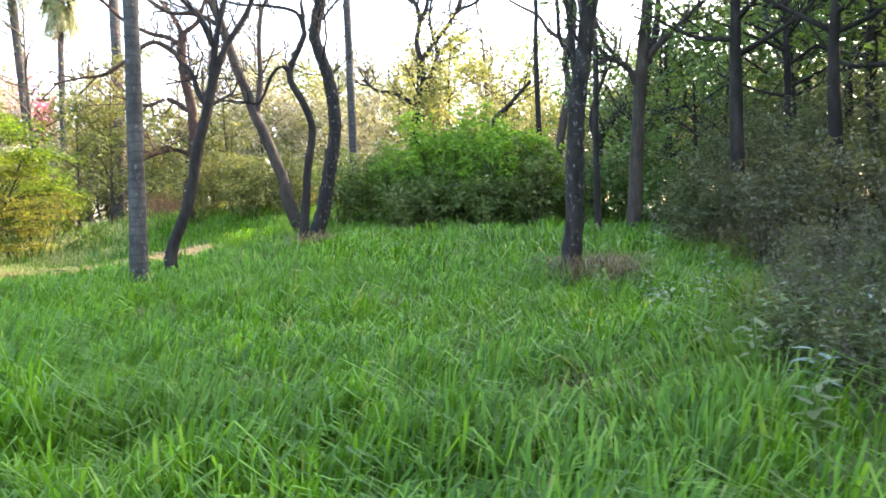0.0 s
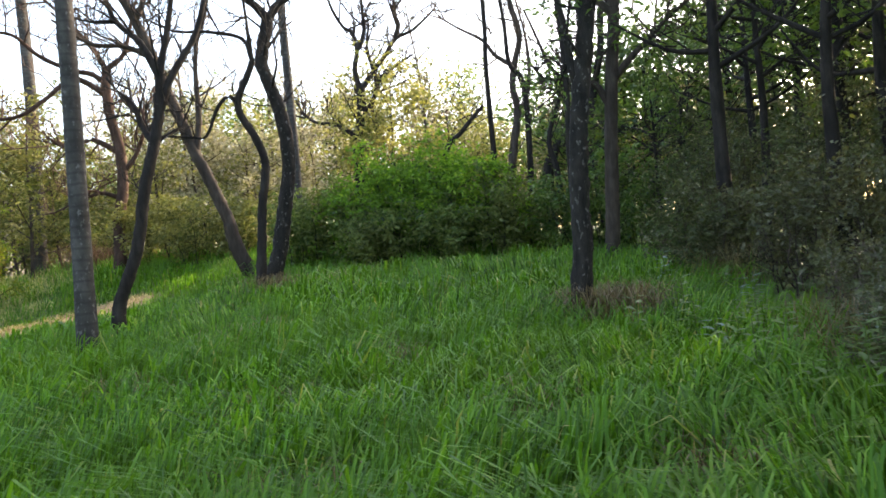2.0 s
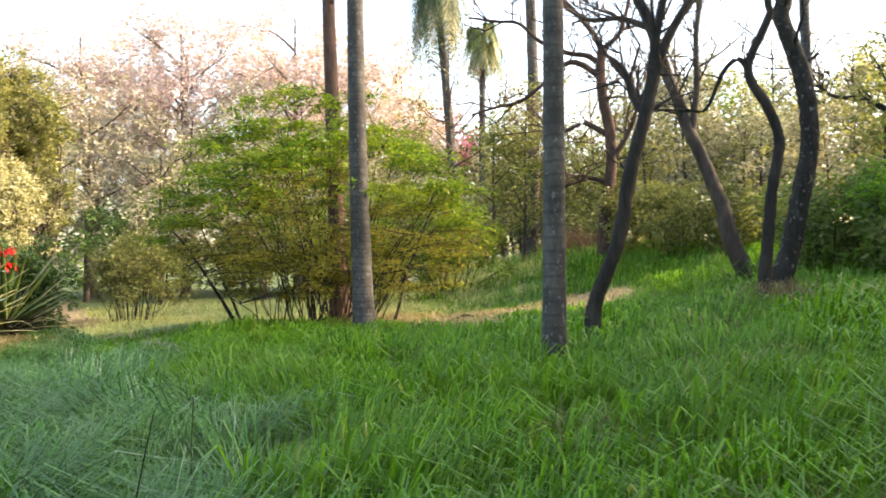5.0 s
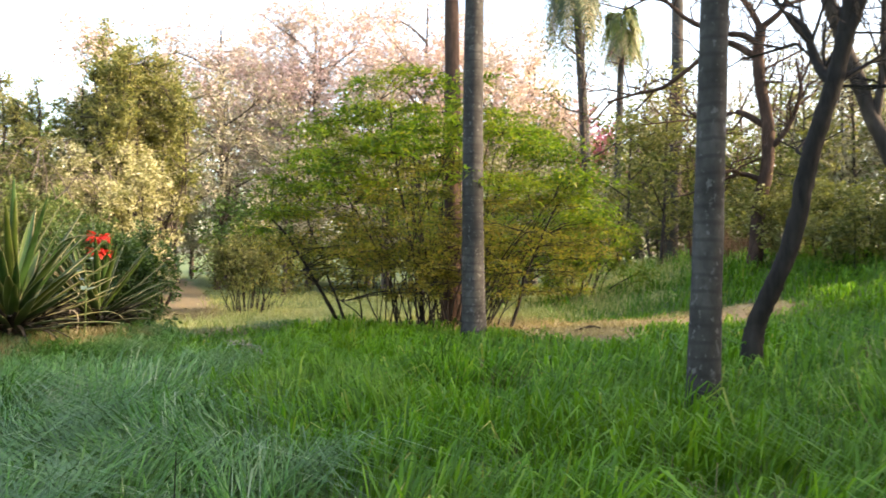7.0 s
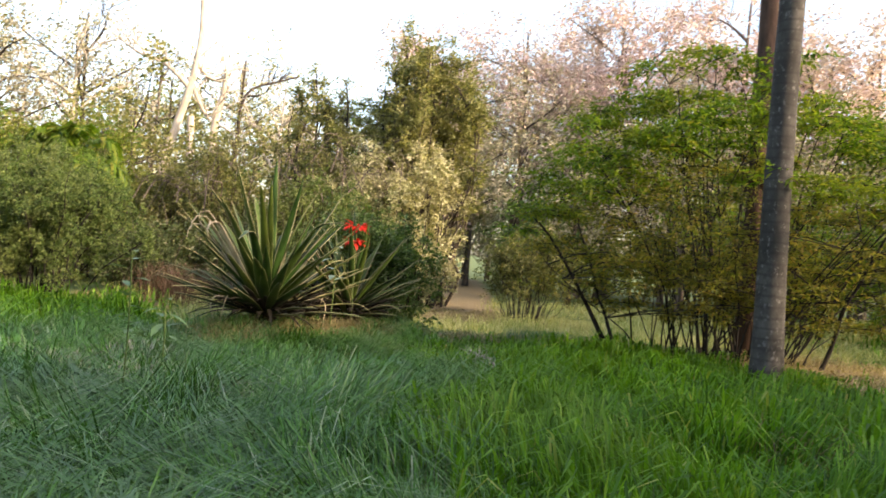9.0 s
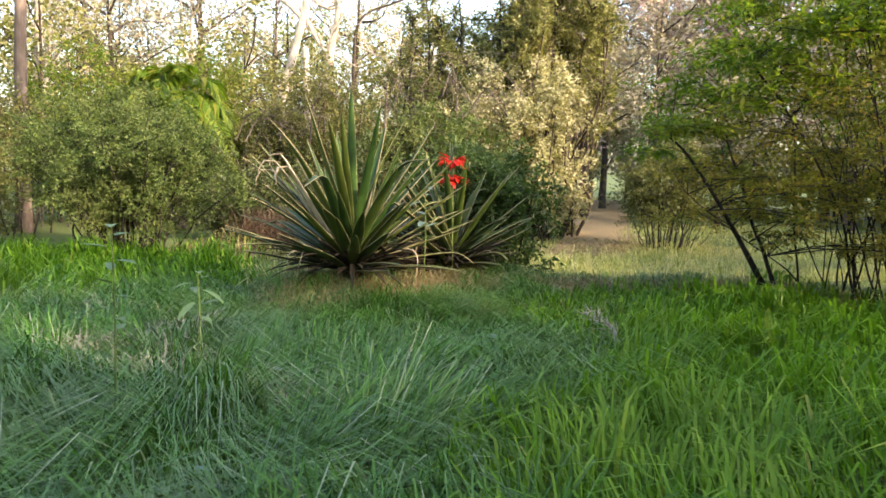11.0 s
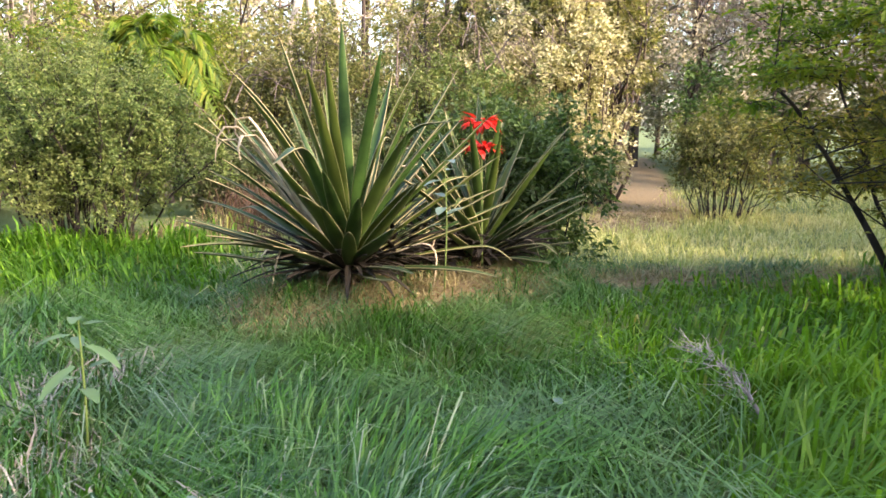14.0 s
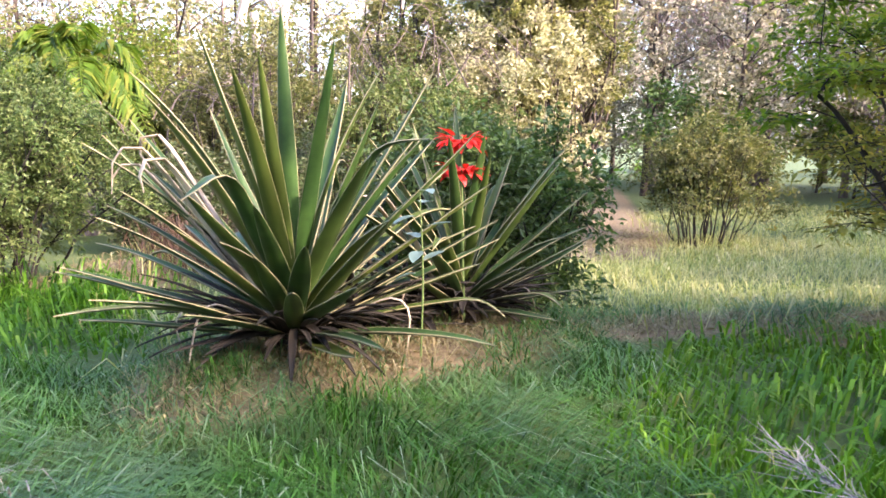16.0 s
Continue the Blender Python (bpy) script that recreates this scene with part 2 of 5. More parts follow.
def leaves(C, length, width, aim=None, flat=0.6, spread=1.0):
    """One folded leaf at each point of C, its face turned mostly to the sky."""
    n = len(C)
    d = RNG.normal(size=(n, 3)) * spread
    d[:, 2] *= 0.6
    if aim is not None:
        d += aim
    d /= np.linalg.norm(d, axis=1)[:, None] + 1e-9
    up = RNG.normal(size=(n, 3)) * (1 - flat) + np.array([0, 0, flat])
    s = np.cross(d, up)
    s /= np.linalg.norm(s, axis=1)[:, None] + 1e-9
    nrm = np.cross(s, d)
    L = (length * RNG.uniform(0.55, 1.35, n))[:, None]
    W = (width * RNG.uniform(0.7, 1.2, n))[:, None]
    tip = C + d * L - np.array([0, 0, 0.18]) * L
    mid = C + d * L * 0.5
    left, right = mid + s * W * 0.5 + nrm * W * 0.15, mid - s * W * 0.5 + nrm * W * 0.15
    V = np.stack([C, right, tip, left], 1).reshape(-1, 3)
    return V, np.arange(4 * n).reshape(-1, 4)


def rods(A, M, E, r0, r1, sides=3, bent=True):
    """Thin rods from A (by M, where bent) to E, all at once."""
    n = len(A)
    T = E - A
    T = T / (np.linalg.norm(T, axis=1)[:, None] + 1e-9)
    X = np.cross(T, np.array([0.31, 0.87, 0.38]))
    X /= np.linalg.norm(X, axis=1)[:, None] + 1e-9
    Y = np.cross(T, X)
    th = np.linspace(0, 2 * np.pi, sides, endpoint=False)
    ring = np.cos(th)[None, :, None] * X[:, None, :] + np.sin(th)[None, :, None] * Y[:, None, :]
    rings = [(A, r0), (M, (r0 + r1) / 2), (E, r1)] if bent else [(A, r0), (E, r1)]
    V = np.stack([P[:, None] + ring * r for P, r in rings], 1).reshape(-1, 3)
    k = len(rings)
    o = (np.arange(n) * k * sides)[:, None]
    F = [o + np.array([q * sides + j, q * sides + (j + 1) % sides, (q + 1) * sides + (j + 1) % sides, (q + 1) * sides + j]) for q in range(k - 1) for j in range(sides)]
    return V, np.concatenate(F, 0)


def sprout(P, D, count, length, low=0.3, along=0.45, wild=0.75, up=0.25, bend=0.15):
    """count side shoots from each of the curves P (n, k, 3); returns their starts, middles and ends."""
    n, k, _ = P.shape
    u = RNG.uniform(low, 1.0, (n, count)) * (k - 1)
    i = np.minimum(u.astype(int), k - 2)
    f = (u - i)[..., None]
    rows = np.arange(n)[:, None]
    A = P[rows, i] * (1 - f) + P[rows, i + 1] * f
    d = P[rows, i + 1] - P[rows, i]
    d = d / (np.linalg.norm(d, axis=2)[..., None] + 1e-9)
    d = d * along + RNG.normal(size=d.shape) * wild * 0.6
    d[..., 2] += up
    d /= np.linalg.norm(d, axis=2)[..., None] + 1e-9
    L = (np.broadcast_to(np.asarray(length), (n,))[:, None] * RNG.uniform(0.5, 1.25, (n, count)))[..., None]
    b = RNG.normal(size=d.shape) * bend * L
    A, M, E = A.reshape(-1, 3), (A + d * L * 0.5 + b).reshape(-1, 3), (A + d * L).reshape(-1, 3)
    return A, M, E


def curve3(A, M, E):
    return np.stack([A, M, E], 1)


def spray(A, M, E, per, jitter):
    """Leaf places along shoots, and the way that each shoot points."""
    n = len(A)
    u = RNG.uniform(0.15, 1.08, (n, per, 1))
    C = (A[:, None] * (1 - u) ** 2 + 2 * M[:, None] * u * (1 - u) + E[:, None] * u ** 2)
    C = C + RNG.normal(size=C.shape) * jitter
    d = (E - A) / (np.linalg.norm(E - A, axis=1)[:, None] + 1e-9)
    return C.reshape(-1, 3), np.repeat(d, per, axis=0)


def smooth(a, b, x):
    u = np.clip((np.asarray(x, float) - a) / (b - a), 0, 1)
    return u * u * (3 - 2 * u)


def grass_top(x, y):
    x, y = np.asarray(x, float), np.asarray(y, float)
    h = 0.16 + 0.14 * smooth(0, 8, -x) + 0.05 * np.clip(x, 0, 8)
    h = h + 0.72 * np.exp(-(x + 0.6) ** 2 / np.where(x < -0.6, 28.0, 45.0) - (y - 15.5) ** 2 / 45.0)
    h = h - 0.33 * smooth(12.5, 15, -x) * smooth(10, 13, y)
    h = h + 0.1 * np.exp(-((x + 9.5) ** 2 + (y - 13.0) ** 2) / 7.0)
    bank = 0.9 * smooth(15.5, 23, y - 0.6 * np.clip(-3 - x, 0, 14)) * smooth(-22, -15, x) * smooth(6, 2, x)
    return h + bank + 0.5 * smooth(17, 27, y) * smooth(-16, -8, x)


def to_line(x, y, pts):
    """How far each place lies from a line of points."""
    best = np.full(np.shape(x), 1e9)
    for (ax, ay), (bx, by) in zip(pts, pts[1:]):
        dx, dy = bx - ax, by - ay
        u = np.clip(((x - ax) * dx + (y - ay) * dy) / (dx * dx + dy * dy), 0, 1)
        best = np.minimum(best, np.hypot(x - ax - u * dx, y - ay - u * dy))
    return best


def track(x, y):
    """How bare the ground is: 1 on the trodden tracks and round the agave."""
    x, y = np.asarray(x, float), np.asarray(y, float)
    wob = 0.25 * np.sin(x * 2.1 + y * 1.3) + 0.2 * np.sin(y * 2.9 - x)
    a = smooth(1.0, 0.4, to_line(x, y, [(-7.2, 14.4), (-8.3, 16.2), (-7.5, 18.2), (-6.2, 19.6)]) + wob)
    b = smooth(1.2, 0.7, to_line(x, y, [(-19.2, 16.0), (-21.5, 17.5), (-44.0, 31.6)]) + wob * 0.5)
    c = smooth(1.15, 0.6, np.hypot((x + 12.75) / 1.15, (y - 9.75) / 1.7) + 0.6 * wob)
    f = 0.9 * smooth(0.75, 0.3, to_line(x, y, [(-12.6, 10.6), (-13.3, 12.2), (-12.9, 13.4), (-11.0, 14.4)]) + 0.6 * wob)
    d = 0.9 * smooth(1.15, 0.7, np.hypot((x + 9.2) / 2.2, (y - 16.2) / 1.7) + 0.3 * wob)
    e = 0.75 * smooth(1.2, 0.6, np.hypot((x + 17.9) / 1.6, (y - 7.9) / 0.9) + 0.5 * wob)
    c = np.maximum(np.maximum(c, e), f)
    return np.clip(np.maximum(np.maximum(a, b), np.maximum(c, d)), 0, 1)


def soil(x, y):
    x, y = np.asarray(x, float), np.asarray(y, float)
    t = track(x, y)
    mound = smooth(1.3, 0.7, np.hypot((x + 12.6) / 1.7, (y - 9.7) / 1.7))
    return grass_top(x, y) - 0.26 * (1 - t) - 0.17 * t + 0.19 * mound


def ground_z(x, y):
    return float(soil(x, y))


# ---- ground ----
def build_ground():
    ang = np.linspace(0, 2 * np.pi, 181)[:-1]
    rad = np.concatenate([np.linspace(0.3, 24, 80), 24 * np.geomspace(1.04, 90, 45)])
    cx, cy = -5.0, 9.0
    X = cx + rad[:, None] * np.cos(ang)
    Y = cy + rad[:, None] * np.sin(ang)
    Z = soil(X, Y)
    bumps = np.array([noise.noise(Vector((a * 0.9, b * 0.9, 3))) for a, b in zip(X.ravel(), Y.ravel())]).reshape(X.shape)
    Z = Z + 0.03 * bumps
    V = np.stack([X, Y, Z], -1).reshape(-1, 3)
    V = np.vstack([V, [[cx, cy, ground_z(cx, cy)]]])
    n = len(ang)
    i = np.arange(len(rad) - 1)[:, None] * n
    j = np.arange(n)[None, :]
    k = (j + 1) % n
    F = np.stack([i + j, i + n + j, i + n + k, i + k], -1).reshape(-1, 4)[:, ::-1]
    me = mesh_from("ground", V, F, SOIL)
    b = me.attributes.new("bare", "FLOAT", "POINT")
    b.data.foreach_set("value", track(V[:, 0], V[:, 1]).astype(np.float32))
    return tagged(new("ground", me), "dark soil with dry litter and a trodden track", "ground", "", "structure")


build_ground()


# ---- grass ----
def blades(X, Y, Z, height, width, lean=0.5, comb=None, coarse=False, stray=0.9):
    """Bent, tapering, drooping blades of three quads each, or of two."""
    n = len(X)
    a = RNG.uniform(0, 2 * np.pi, n) if comb is None else comb + RNG.normal(size=n) * stray
    dx, dy = np.cos(a), np.sin(a)
    h = height * RNG.uniform(0.5, 1.3, n)
    l = h * lean * RNG.uniform(0.15, 1.4, n)
    w = width * RNG.uniform(0.6, 1.35, n)
    t = RNG.normal(size=n) * 0.5
    side = np.stack([-np.sin(a + t) * w * 0.5, np.cos(a + t) * w * 0.5, np.zeros(n)], -1)
    base = np.stack([X, Y, Z - 0.02], -1)

    def at(f, z):
        return base + np.stack([dx * l * f, dy * l * f, h * z], -1)
    low, mid = at(0.12, 0.42), at(0.45, 0.78)
    tip = at(1.0, 1.0)
    tip[:, 2] -= 0.45 * np.clip(l / h, 0, 1.2) * h
    if coarse:
        V = np.stack([base - side * 0.7, base + side * 0.7, mid + side, mid - side, tip + side * 0.1, tip - side * 0.1], 1).reshape(-1, 3)
        o = np.arange(n)[:, None] * 6
        return V, np.concatenate([o + np.array([0, 1, 2, 3]), o + np.array([3, 2, 4, 5])], 1).reshape(-1, 4)
    V = np.stack([base - side * 0.7, base + side * 0.7, low + side, low - side, mid + side * 0.8, mid - side * 0.8, tip + side * 0.1, tip - side * 0.1], 1).reshape(-1, 3)
    o = np.arange(n)[:, None] * 8
    F = np.concatenate([o + np.array([0, 1, 2, 3]), o + np.array([3, 2, 4, 5]), o + np.array([5, 4, 6, 7])], 1).reshape(-1, 4)
    return V, F


def field(density, x0, x1, y0, y1, keep):
    n = int(density * (x1 - x0) * (y1 - y0))
    X, Y = RNG.uniform(x0, x1, n), RNG.uniform(y0, y1, n)
    k = RNG.uniform(0, 1, n) < keep(X, Y)
    return X[k], Y[k]


def noise2(X, Y, scale, z=0.0):
    return np.array([noise.noise(Vector((a * scale, b * scale, z))) for a, b in zip(X, Y)])


def fine_zone(x, y):
    """Where the finer green grass with the painted sheen grows: south-west of a wavering line."""
    line = 6.4 + 0.68 * np.clip(-4.0 - x, -3, 4.6) + 0.5 * np.clip(-8.6 - x, 0, 5) + 0.35 * np.sin(x * 1.9)
    return smooth(0.35, -0.35, y - line) * smooth(-13.9, -13.0, x + 0.4 * np.sin(y * 2.0)) * smooth(-3.0, -4.4, x)


def trim(x, y):
    """Grass is shorter near the agaves and the bare ground."""
    path = np.hypot(x + 7.6, y - 16.4)
    return np.minimum(0.45 + 0.55 * smooth(1.5, 4.2, np.hypot(x + 12.9, (y - 10.0) * 0.9)), 0.45 + 0.55 * smooth(1.8, 5.8, path))


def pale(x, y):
    """Where the dry grass grows whose colour is lightened to stand for sunlight."""
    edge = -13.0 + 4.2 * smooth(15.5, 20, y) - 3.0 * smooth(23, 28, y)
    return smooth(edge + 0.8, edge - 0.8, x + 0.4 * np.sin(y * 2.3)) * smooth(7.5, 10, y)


def lush(x, y):
    west = smooth(-13.6, -14.6, x) * smooth(9.0, 7.6, y)
    open_ground = smooth(-12.9, -11.9, x) * smooth(2.6, 1.0, x - 0.28 * (y - 4.0)) + west
    open_ground = np.maximum(open_ground, smooth(0.6, -0.4, y) * smooth(7.0, 5.5, x))
    return (1 - track(x, y)) ** 2 * (1 - fine_zone(x, y)) * np.clip(open_ground, 0, 1) * (1 - 0.75 * pale(x, y))


def lush_patch(name, jobs, height, width, coarse):
    got = [field(d, x0, x1, y0, y1, lush) for d, x0, x1, y0, y1 in jobs]
    X, Y = np.concatenate([j[0] for j in got]), np.concatenate([j[1] for j in got])
    tuft = noise2(X, Y, 1.5) + 0.6 * noise2(X, Y, 4.5, 7)
    V, F = blades(X, Y, soil(X, Y), height * trim(X, Y) * (1 + 0.75 * tuft), width, 0.85, 5.0 * noise2(X, Y, 0.5, 3), coarse)
    tagged(new(name, mesh_from(name, V, F, GRASS)), "tall lush green grass of the clearing", "grass", "", "stuff")


def build_grass():
    lush_patch("grass_field", ((880, -4.5, 4, 1.6, 7.5), (600, -13, 5, 7.5, 11.0)), 0.34, 0.0155, False)
    lush_patch("grass_field", ((380, -13, 5, 11.0, 15), (260, -10, 6, 15, 19), (150, -12, 5, 19, 25), (190, -9, 7, -6.0, 1.6), (380, -17.5, -13.5, 4.0, 9.0), (40, -22, 8, 20, 32)), 0.33, 0.021, True)
    X, Y = field(1000, -14, -3, 3.0, 11.5, lambda x, y: fine_zone(x, y) * (1 - track(x, y)) ** 2)
    tuft = noise2(X, Y, 1.7, 5) + 0.7 * noise2(X, Y, 4.0, 9)
    V, F = blades(X, Y, soil(X, Y), 0.34 * trim(X, Y) * (1 + 0.8 * tuft), 0.0088, 2.0, 6.0 * noise2(X, Y, 0.55, 13), False, 0.5)
    tagged(new("fine_grass", mesh_from("fine_grass", V, F, GRASS_SHEEN)), "fine green grass with painted silvery sheen, bent over in loose tufts", "grass", "", "stuff")
    X, Y = field(230, -16, -3, -5.0, 3.0, lambda x, y: smooth(-3.0, -4.4, x))
    V, F = blades(X, Y, soil(X, Y), 0.32, 0.016, 1.8, 6.0 * noise2(X, Y, 0.55, 13), True, 0.5)
    tagged(new("fine_grass", mesh_from("fine_grass", V, F, GRASS_SHEEN)), "fine green grass with painted silvery sheen at the southern end", "grass", "", "stuff")
    X, Y = field(460, -20, -5, 7, 28, lambda x, y: np.clip(track(x, y), 0, 1) * 0.5 * smooth(-0.3, 0.4, np.sin(x * 3.1) + np.sin(y * 2.7)))
    V, F = blades(X, Y, soil(X, Y), 0.15, 0.008, 1.8, None, True)
    tagged(new("dry_grass", mesh_from("dry_grass", V, F, GRASS_DRY)), "short straw-coloured dry grass on trodden ground", "grass", "", "stuff")
    X, Y = field(1500, -15, -10.5, 7.2, 14.5, lambda x, y: np.clip(track(x, y), 0, 1) * smooth(-0.6, 0.5, noise2(x, y, 2.2, 17)))
    V, F = blades(X, Y, soil(X, Y), 0.11, 0.006, 2.2, None, True)
    tagged(new("dry_grass", mesh_from("dry_grass", V, F, GRASS_DRY)), "straw-coloured dead grass round the agaves", "grass", "", "stuff")
    X, Y = field(950, -15, -10.5, 7.2, 14.5, lambda x, y: np.clip(track(x, y), 0, 1) * smooth(-0.3, 0.3, noise2(x, y, 1.6, 31)) * (0.25 + 0.75 * smooth(0.5, 1.1, np.hypot(x + 12.75, (y - 9.6) * 0.7))))
    V, F = blades(X, Y, soil(X, Y), 0.17, 0.008, 1.8, None, True)
    tagged(new("fine_grass", mesh_from("fine_grass", V, F, GRASS_SHEEN)), "thin green grass growing through the straw", "grass", "", "stuff")
    # dry grass in the lightened colour marks the ground that should look sunlit
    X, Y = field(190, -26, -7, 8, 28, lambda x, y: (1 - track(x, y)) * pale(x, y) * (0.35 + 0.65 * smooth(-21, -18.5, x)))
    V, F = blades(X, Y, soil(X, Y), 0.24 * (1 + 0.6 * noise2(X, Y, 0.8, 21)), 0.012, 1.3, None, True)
    tagged(new("pale_grass", mesh_from("pale_grass", V, F, GRASS_SUNLIT)), "dry yellow-green grass of the open ground, coloured paler as if sunlit", "grass", "", "stuff")


build_grass()


# ---- trees ----
def stuff(ob):
    return tagged(ob, "", "", "", "stuff")


def tree(name, at, label, mat, stems, limbs=(), radius=0.1, limb_radius=0.05, twig=(9, 1.0), crown=None, top=0.6, group="", rough=0.03, category="tree"):
    """stems and limbs are paths, each a part; the fine twigs are one part more, and so is the crown.
    twig: shoots a limb, and their length. crown: leaf material, leaves a shoot, leaf length."""
    root = thing(name, at, label, category, group)
    curves = []
    for s in stems:
        V, F = tube([tuple(p) for p in s], radius, radius * top, 12, 6, rough, 0.35)
        part("trunk", V, F, mat, root)
        C = smooth_path(s, 6)
        curves.append(C[np.linspace(len(C) * 0.55, len(C) - 1, 7).astype(int)])
    for l in limbs:
        V, F = tube(l, limb_radius, limb_radius * 0.35, 8, 5, rough)
        part("limb", V, F, mat, root)
        C = smooth_path(l, 6)
        curves.append(C[np.linspace(2, len(C) - 1, 7).astype(int)])
    if twig[0]:
        n, L = twig
        r = limb_radius
        a1 = sprout(np.array(curves), None, n, L, 0.15, 0.55, 0.8, 0.35)
        a2 = sprout(curve3(*a1), None, 4, L * 0.6, 0.3, 0.6, 0.75, 0.3)
        a3 = sprout(curve3(*a2), None, 3, L * 0.35, 0.3, 0.6, 0.75, 0.25)
        V, F = joined([rods(*a1, r * 0.36, r * 0.17, 4), rods(*a2, r * 0.17, r * 0.09), rods(*a3, r * 0.09, r * 0.05, 3, False)])
        stuff(part("twig_mass", V, F, mat, root))
        if crown:
            leaf_mat, per, size = crown
            C, d = spray(*a3, per, size * 0.6)
            V, F = leaves(C, size, size * 0.5, d * 0.6)
            stuff(part("crown", V, F, leaf_mat, root, "", False))
    return root


def shrub(name, at, label, leaf_mat, radii, height, stems, per, leaf, stem_mat, stem_r=0.016, foot=0.22, low=0.3, shoots=9, twigs=5, group="", category="shrub", arch=0.25, wide=0.5, flat=0.6, reach=0.3, parts=24):
    """Arching stems from the ground; side shoots, twigs and leaves grow on them above low."""
    x, y = at
    z = ground_z(x, y)
    root = thing(name, (x, y, z), label, category, group)
    a = np.arange(stems) * 2.39996 + RNG.normal(size=stems) * 0.3
    rr = np.sqrt((np.arange(stems) + 0.5) / stems) * RNG.uniform(0.75, 1.1, stems)
    rx, ry = radii
    B = np.stack([x + np.cos(a) * rr * rx * foot, y + np.sin(a) * rr * ry * foot, np.zeros(stems)], -1)
    B[:, 2] = soil(B[:, 0], B[:, 1]) - 0.04
    top = height * np.sqrt(np.clip(1 - 0.72 * rr ** 2, 0.12, 1)) * RNG.uniform(0.78, 1.08, stems)
    E = np.stack([x + np.cos(a) * rr * rx * 0.92, y + np.sin(a) * rr * ry * 0.92, z + top], -1)
    M = B * 0.5 + E * 0.5
    M[:, 2] += top * arch
    M[:, :2] += RNG.normal(size=(stems, 2)) * 0.06 * height
    u = np.linspace(0, 1, 7)[None, :, None]
    P = B[:, None] * (1 - u) ** 2 + 2 * M[:, None] * u * (1 - u) + E[:, None] * u ** 2
    P[:, 1:-1] += RNG.normal(size=(stems, 5, 3)) * 0.022 * height
    rest = []
    for i in range(stems):
        t = tube(list(P[i][[0, 1, 2, 4, 6]]), stem_r * RNG.uniform(0.7, 1.4), stem_r * 0.35, 5, 3, 0.04)
        if i < parts:
            part("stem", *t, stem_mat, root)
        else:
            rest.append(t)
    if rest:
        stuff(part("stem_mass", *joined(rest), stem_mat, root))
    L = reach * (rx + ry) / 2
    a1 = sprout(P, None, shoots, L, low, 0.35, 0.9, 0.2)
    a2 = sprout(curve3(*a1), None, twigs, L * 0.55, 0.15, 0.55, 0.75, 0.15)
    V, F = joined([rods(*a1, stem_r * 0.35, stem_r * 0.15, 3, False), rods(*[q[::2] for q in a2], stem_r * 0.16, stem_r * 0.08, 3, False)])
    stuff(part("twig_mass", V, F, stem_mat, root))
    C, d = spray(*a2, per, leaf * 0.45)
    k = C[:, 2] > soil(C[:, 0], C[:, 1]) + 0.02
    V, F = leaves(C[k], leaf, leaf * wide, d[k] * 0.7, flat)
    stuff(part("foliage", V, F, leaf_mat, root, "", False))
    return root


def palm_frond(base, yaw, pitch, length, droop, n=26, leaf=0.55, lw=0.035):
    """A feather frond: a bent midrib and two rows of narrow leaflets."""
    u = np.linspace(0, 1, 9)
    d = np.array([math.cos(yaw), math.sin(yaw), 0])
    hor = length * u * math.cos(pitch) * (1 - 0.25 * u * droop)
    ver = length * (u * math.sin(pitch) - droop * 0.75 * u ** 2.2)
    P = np.array(base) + hor[:, None] * d + ver[:, None] * np.array([0, 0, 1])
    rib = tube(list(P[::2]), 0.022, 0.006, 4, 3)
    C = smooth_path(list(P[::2]), 8)
    idx = np.linspace(6, len(C) - 1, n).astype(int)
    T = np.gradient(C, axis=0)
    T /= np.linalg.norm(T, axis=1)[:, None]
    Vs = []
    side0 = np.cross(d, [0, 0, 1.0])
    for k, i in enumerate(idx):
        f = math.sin(math.pi * min(1, 0.15 + 0.8 * k / n)) * leaf
        for s in (-1, 1):
            q = side0 * s * 0.85 + T[i] * 0.6 + RNG.normal(size=3) * 0.1
            q /= np.linalg.norm(q)
            a = C[i]
            m = a + q * f * 0.5
            e = a + q * f + np.array([0, 0, -0.45 * f])
            w = T[i] * lw
            Vs += [a, m + w, e, m - w]
    V = np.array(Vs)
    F = np.arange(len(V)).reshape(-1, 4)
    return joined([rib, (V, F)])


def palm(at, label, stem, r0, r1, fronds, length, hanging=0, group="palms in the clearing", leaf_mat=None, droop=1.0):
    root = thing("palm", at, label, "palm", group)
    V, F = tube(stem, r0, r1, 14, 8, 0.015, 0.25)
    part("trunk", V, F, BARK_PALM, root)
    top = np.array(stem[-1])
    for i in range(fronds):
        a = i * 2.4 + RNG.uniform(-0.3, 0.3)
        p = RNG.uniform(-0.1, 1.1)
        V, F = palm_frond(top, a, p, length * RNG.uniform(0.8, 1.1), RNG.uniform(1.0, 1.7) * droop, 40, 0.24 * length, 0.045)
        part("frond", V, F, leaf_mat or FROND, root, "", False)
    for i in range(hanging):
        a = i * 2.4 + RNG.uniform(-0.3, 0.3)
        V, F = palm_frond(top - np.array([0, 0, 0.15]), a, -0.7, length * RNG.uniform(0.6, 0.9), 0.9, 30, 0.4)
        part("frond", V, F, GRASS_DRY if i % 3 else (leaf_mat or FROND), root, "withered hanging frond", False)
    return root


def on_ground(x, y):
    return (x, y, ground_z(x, y))


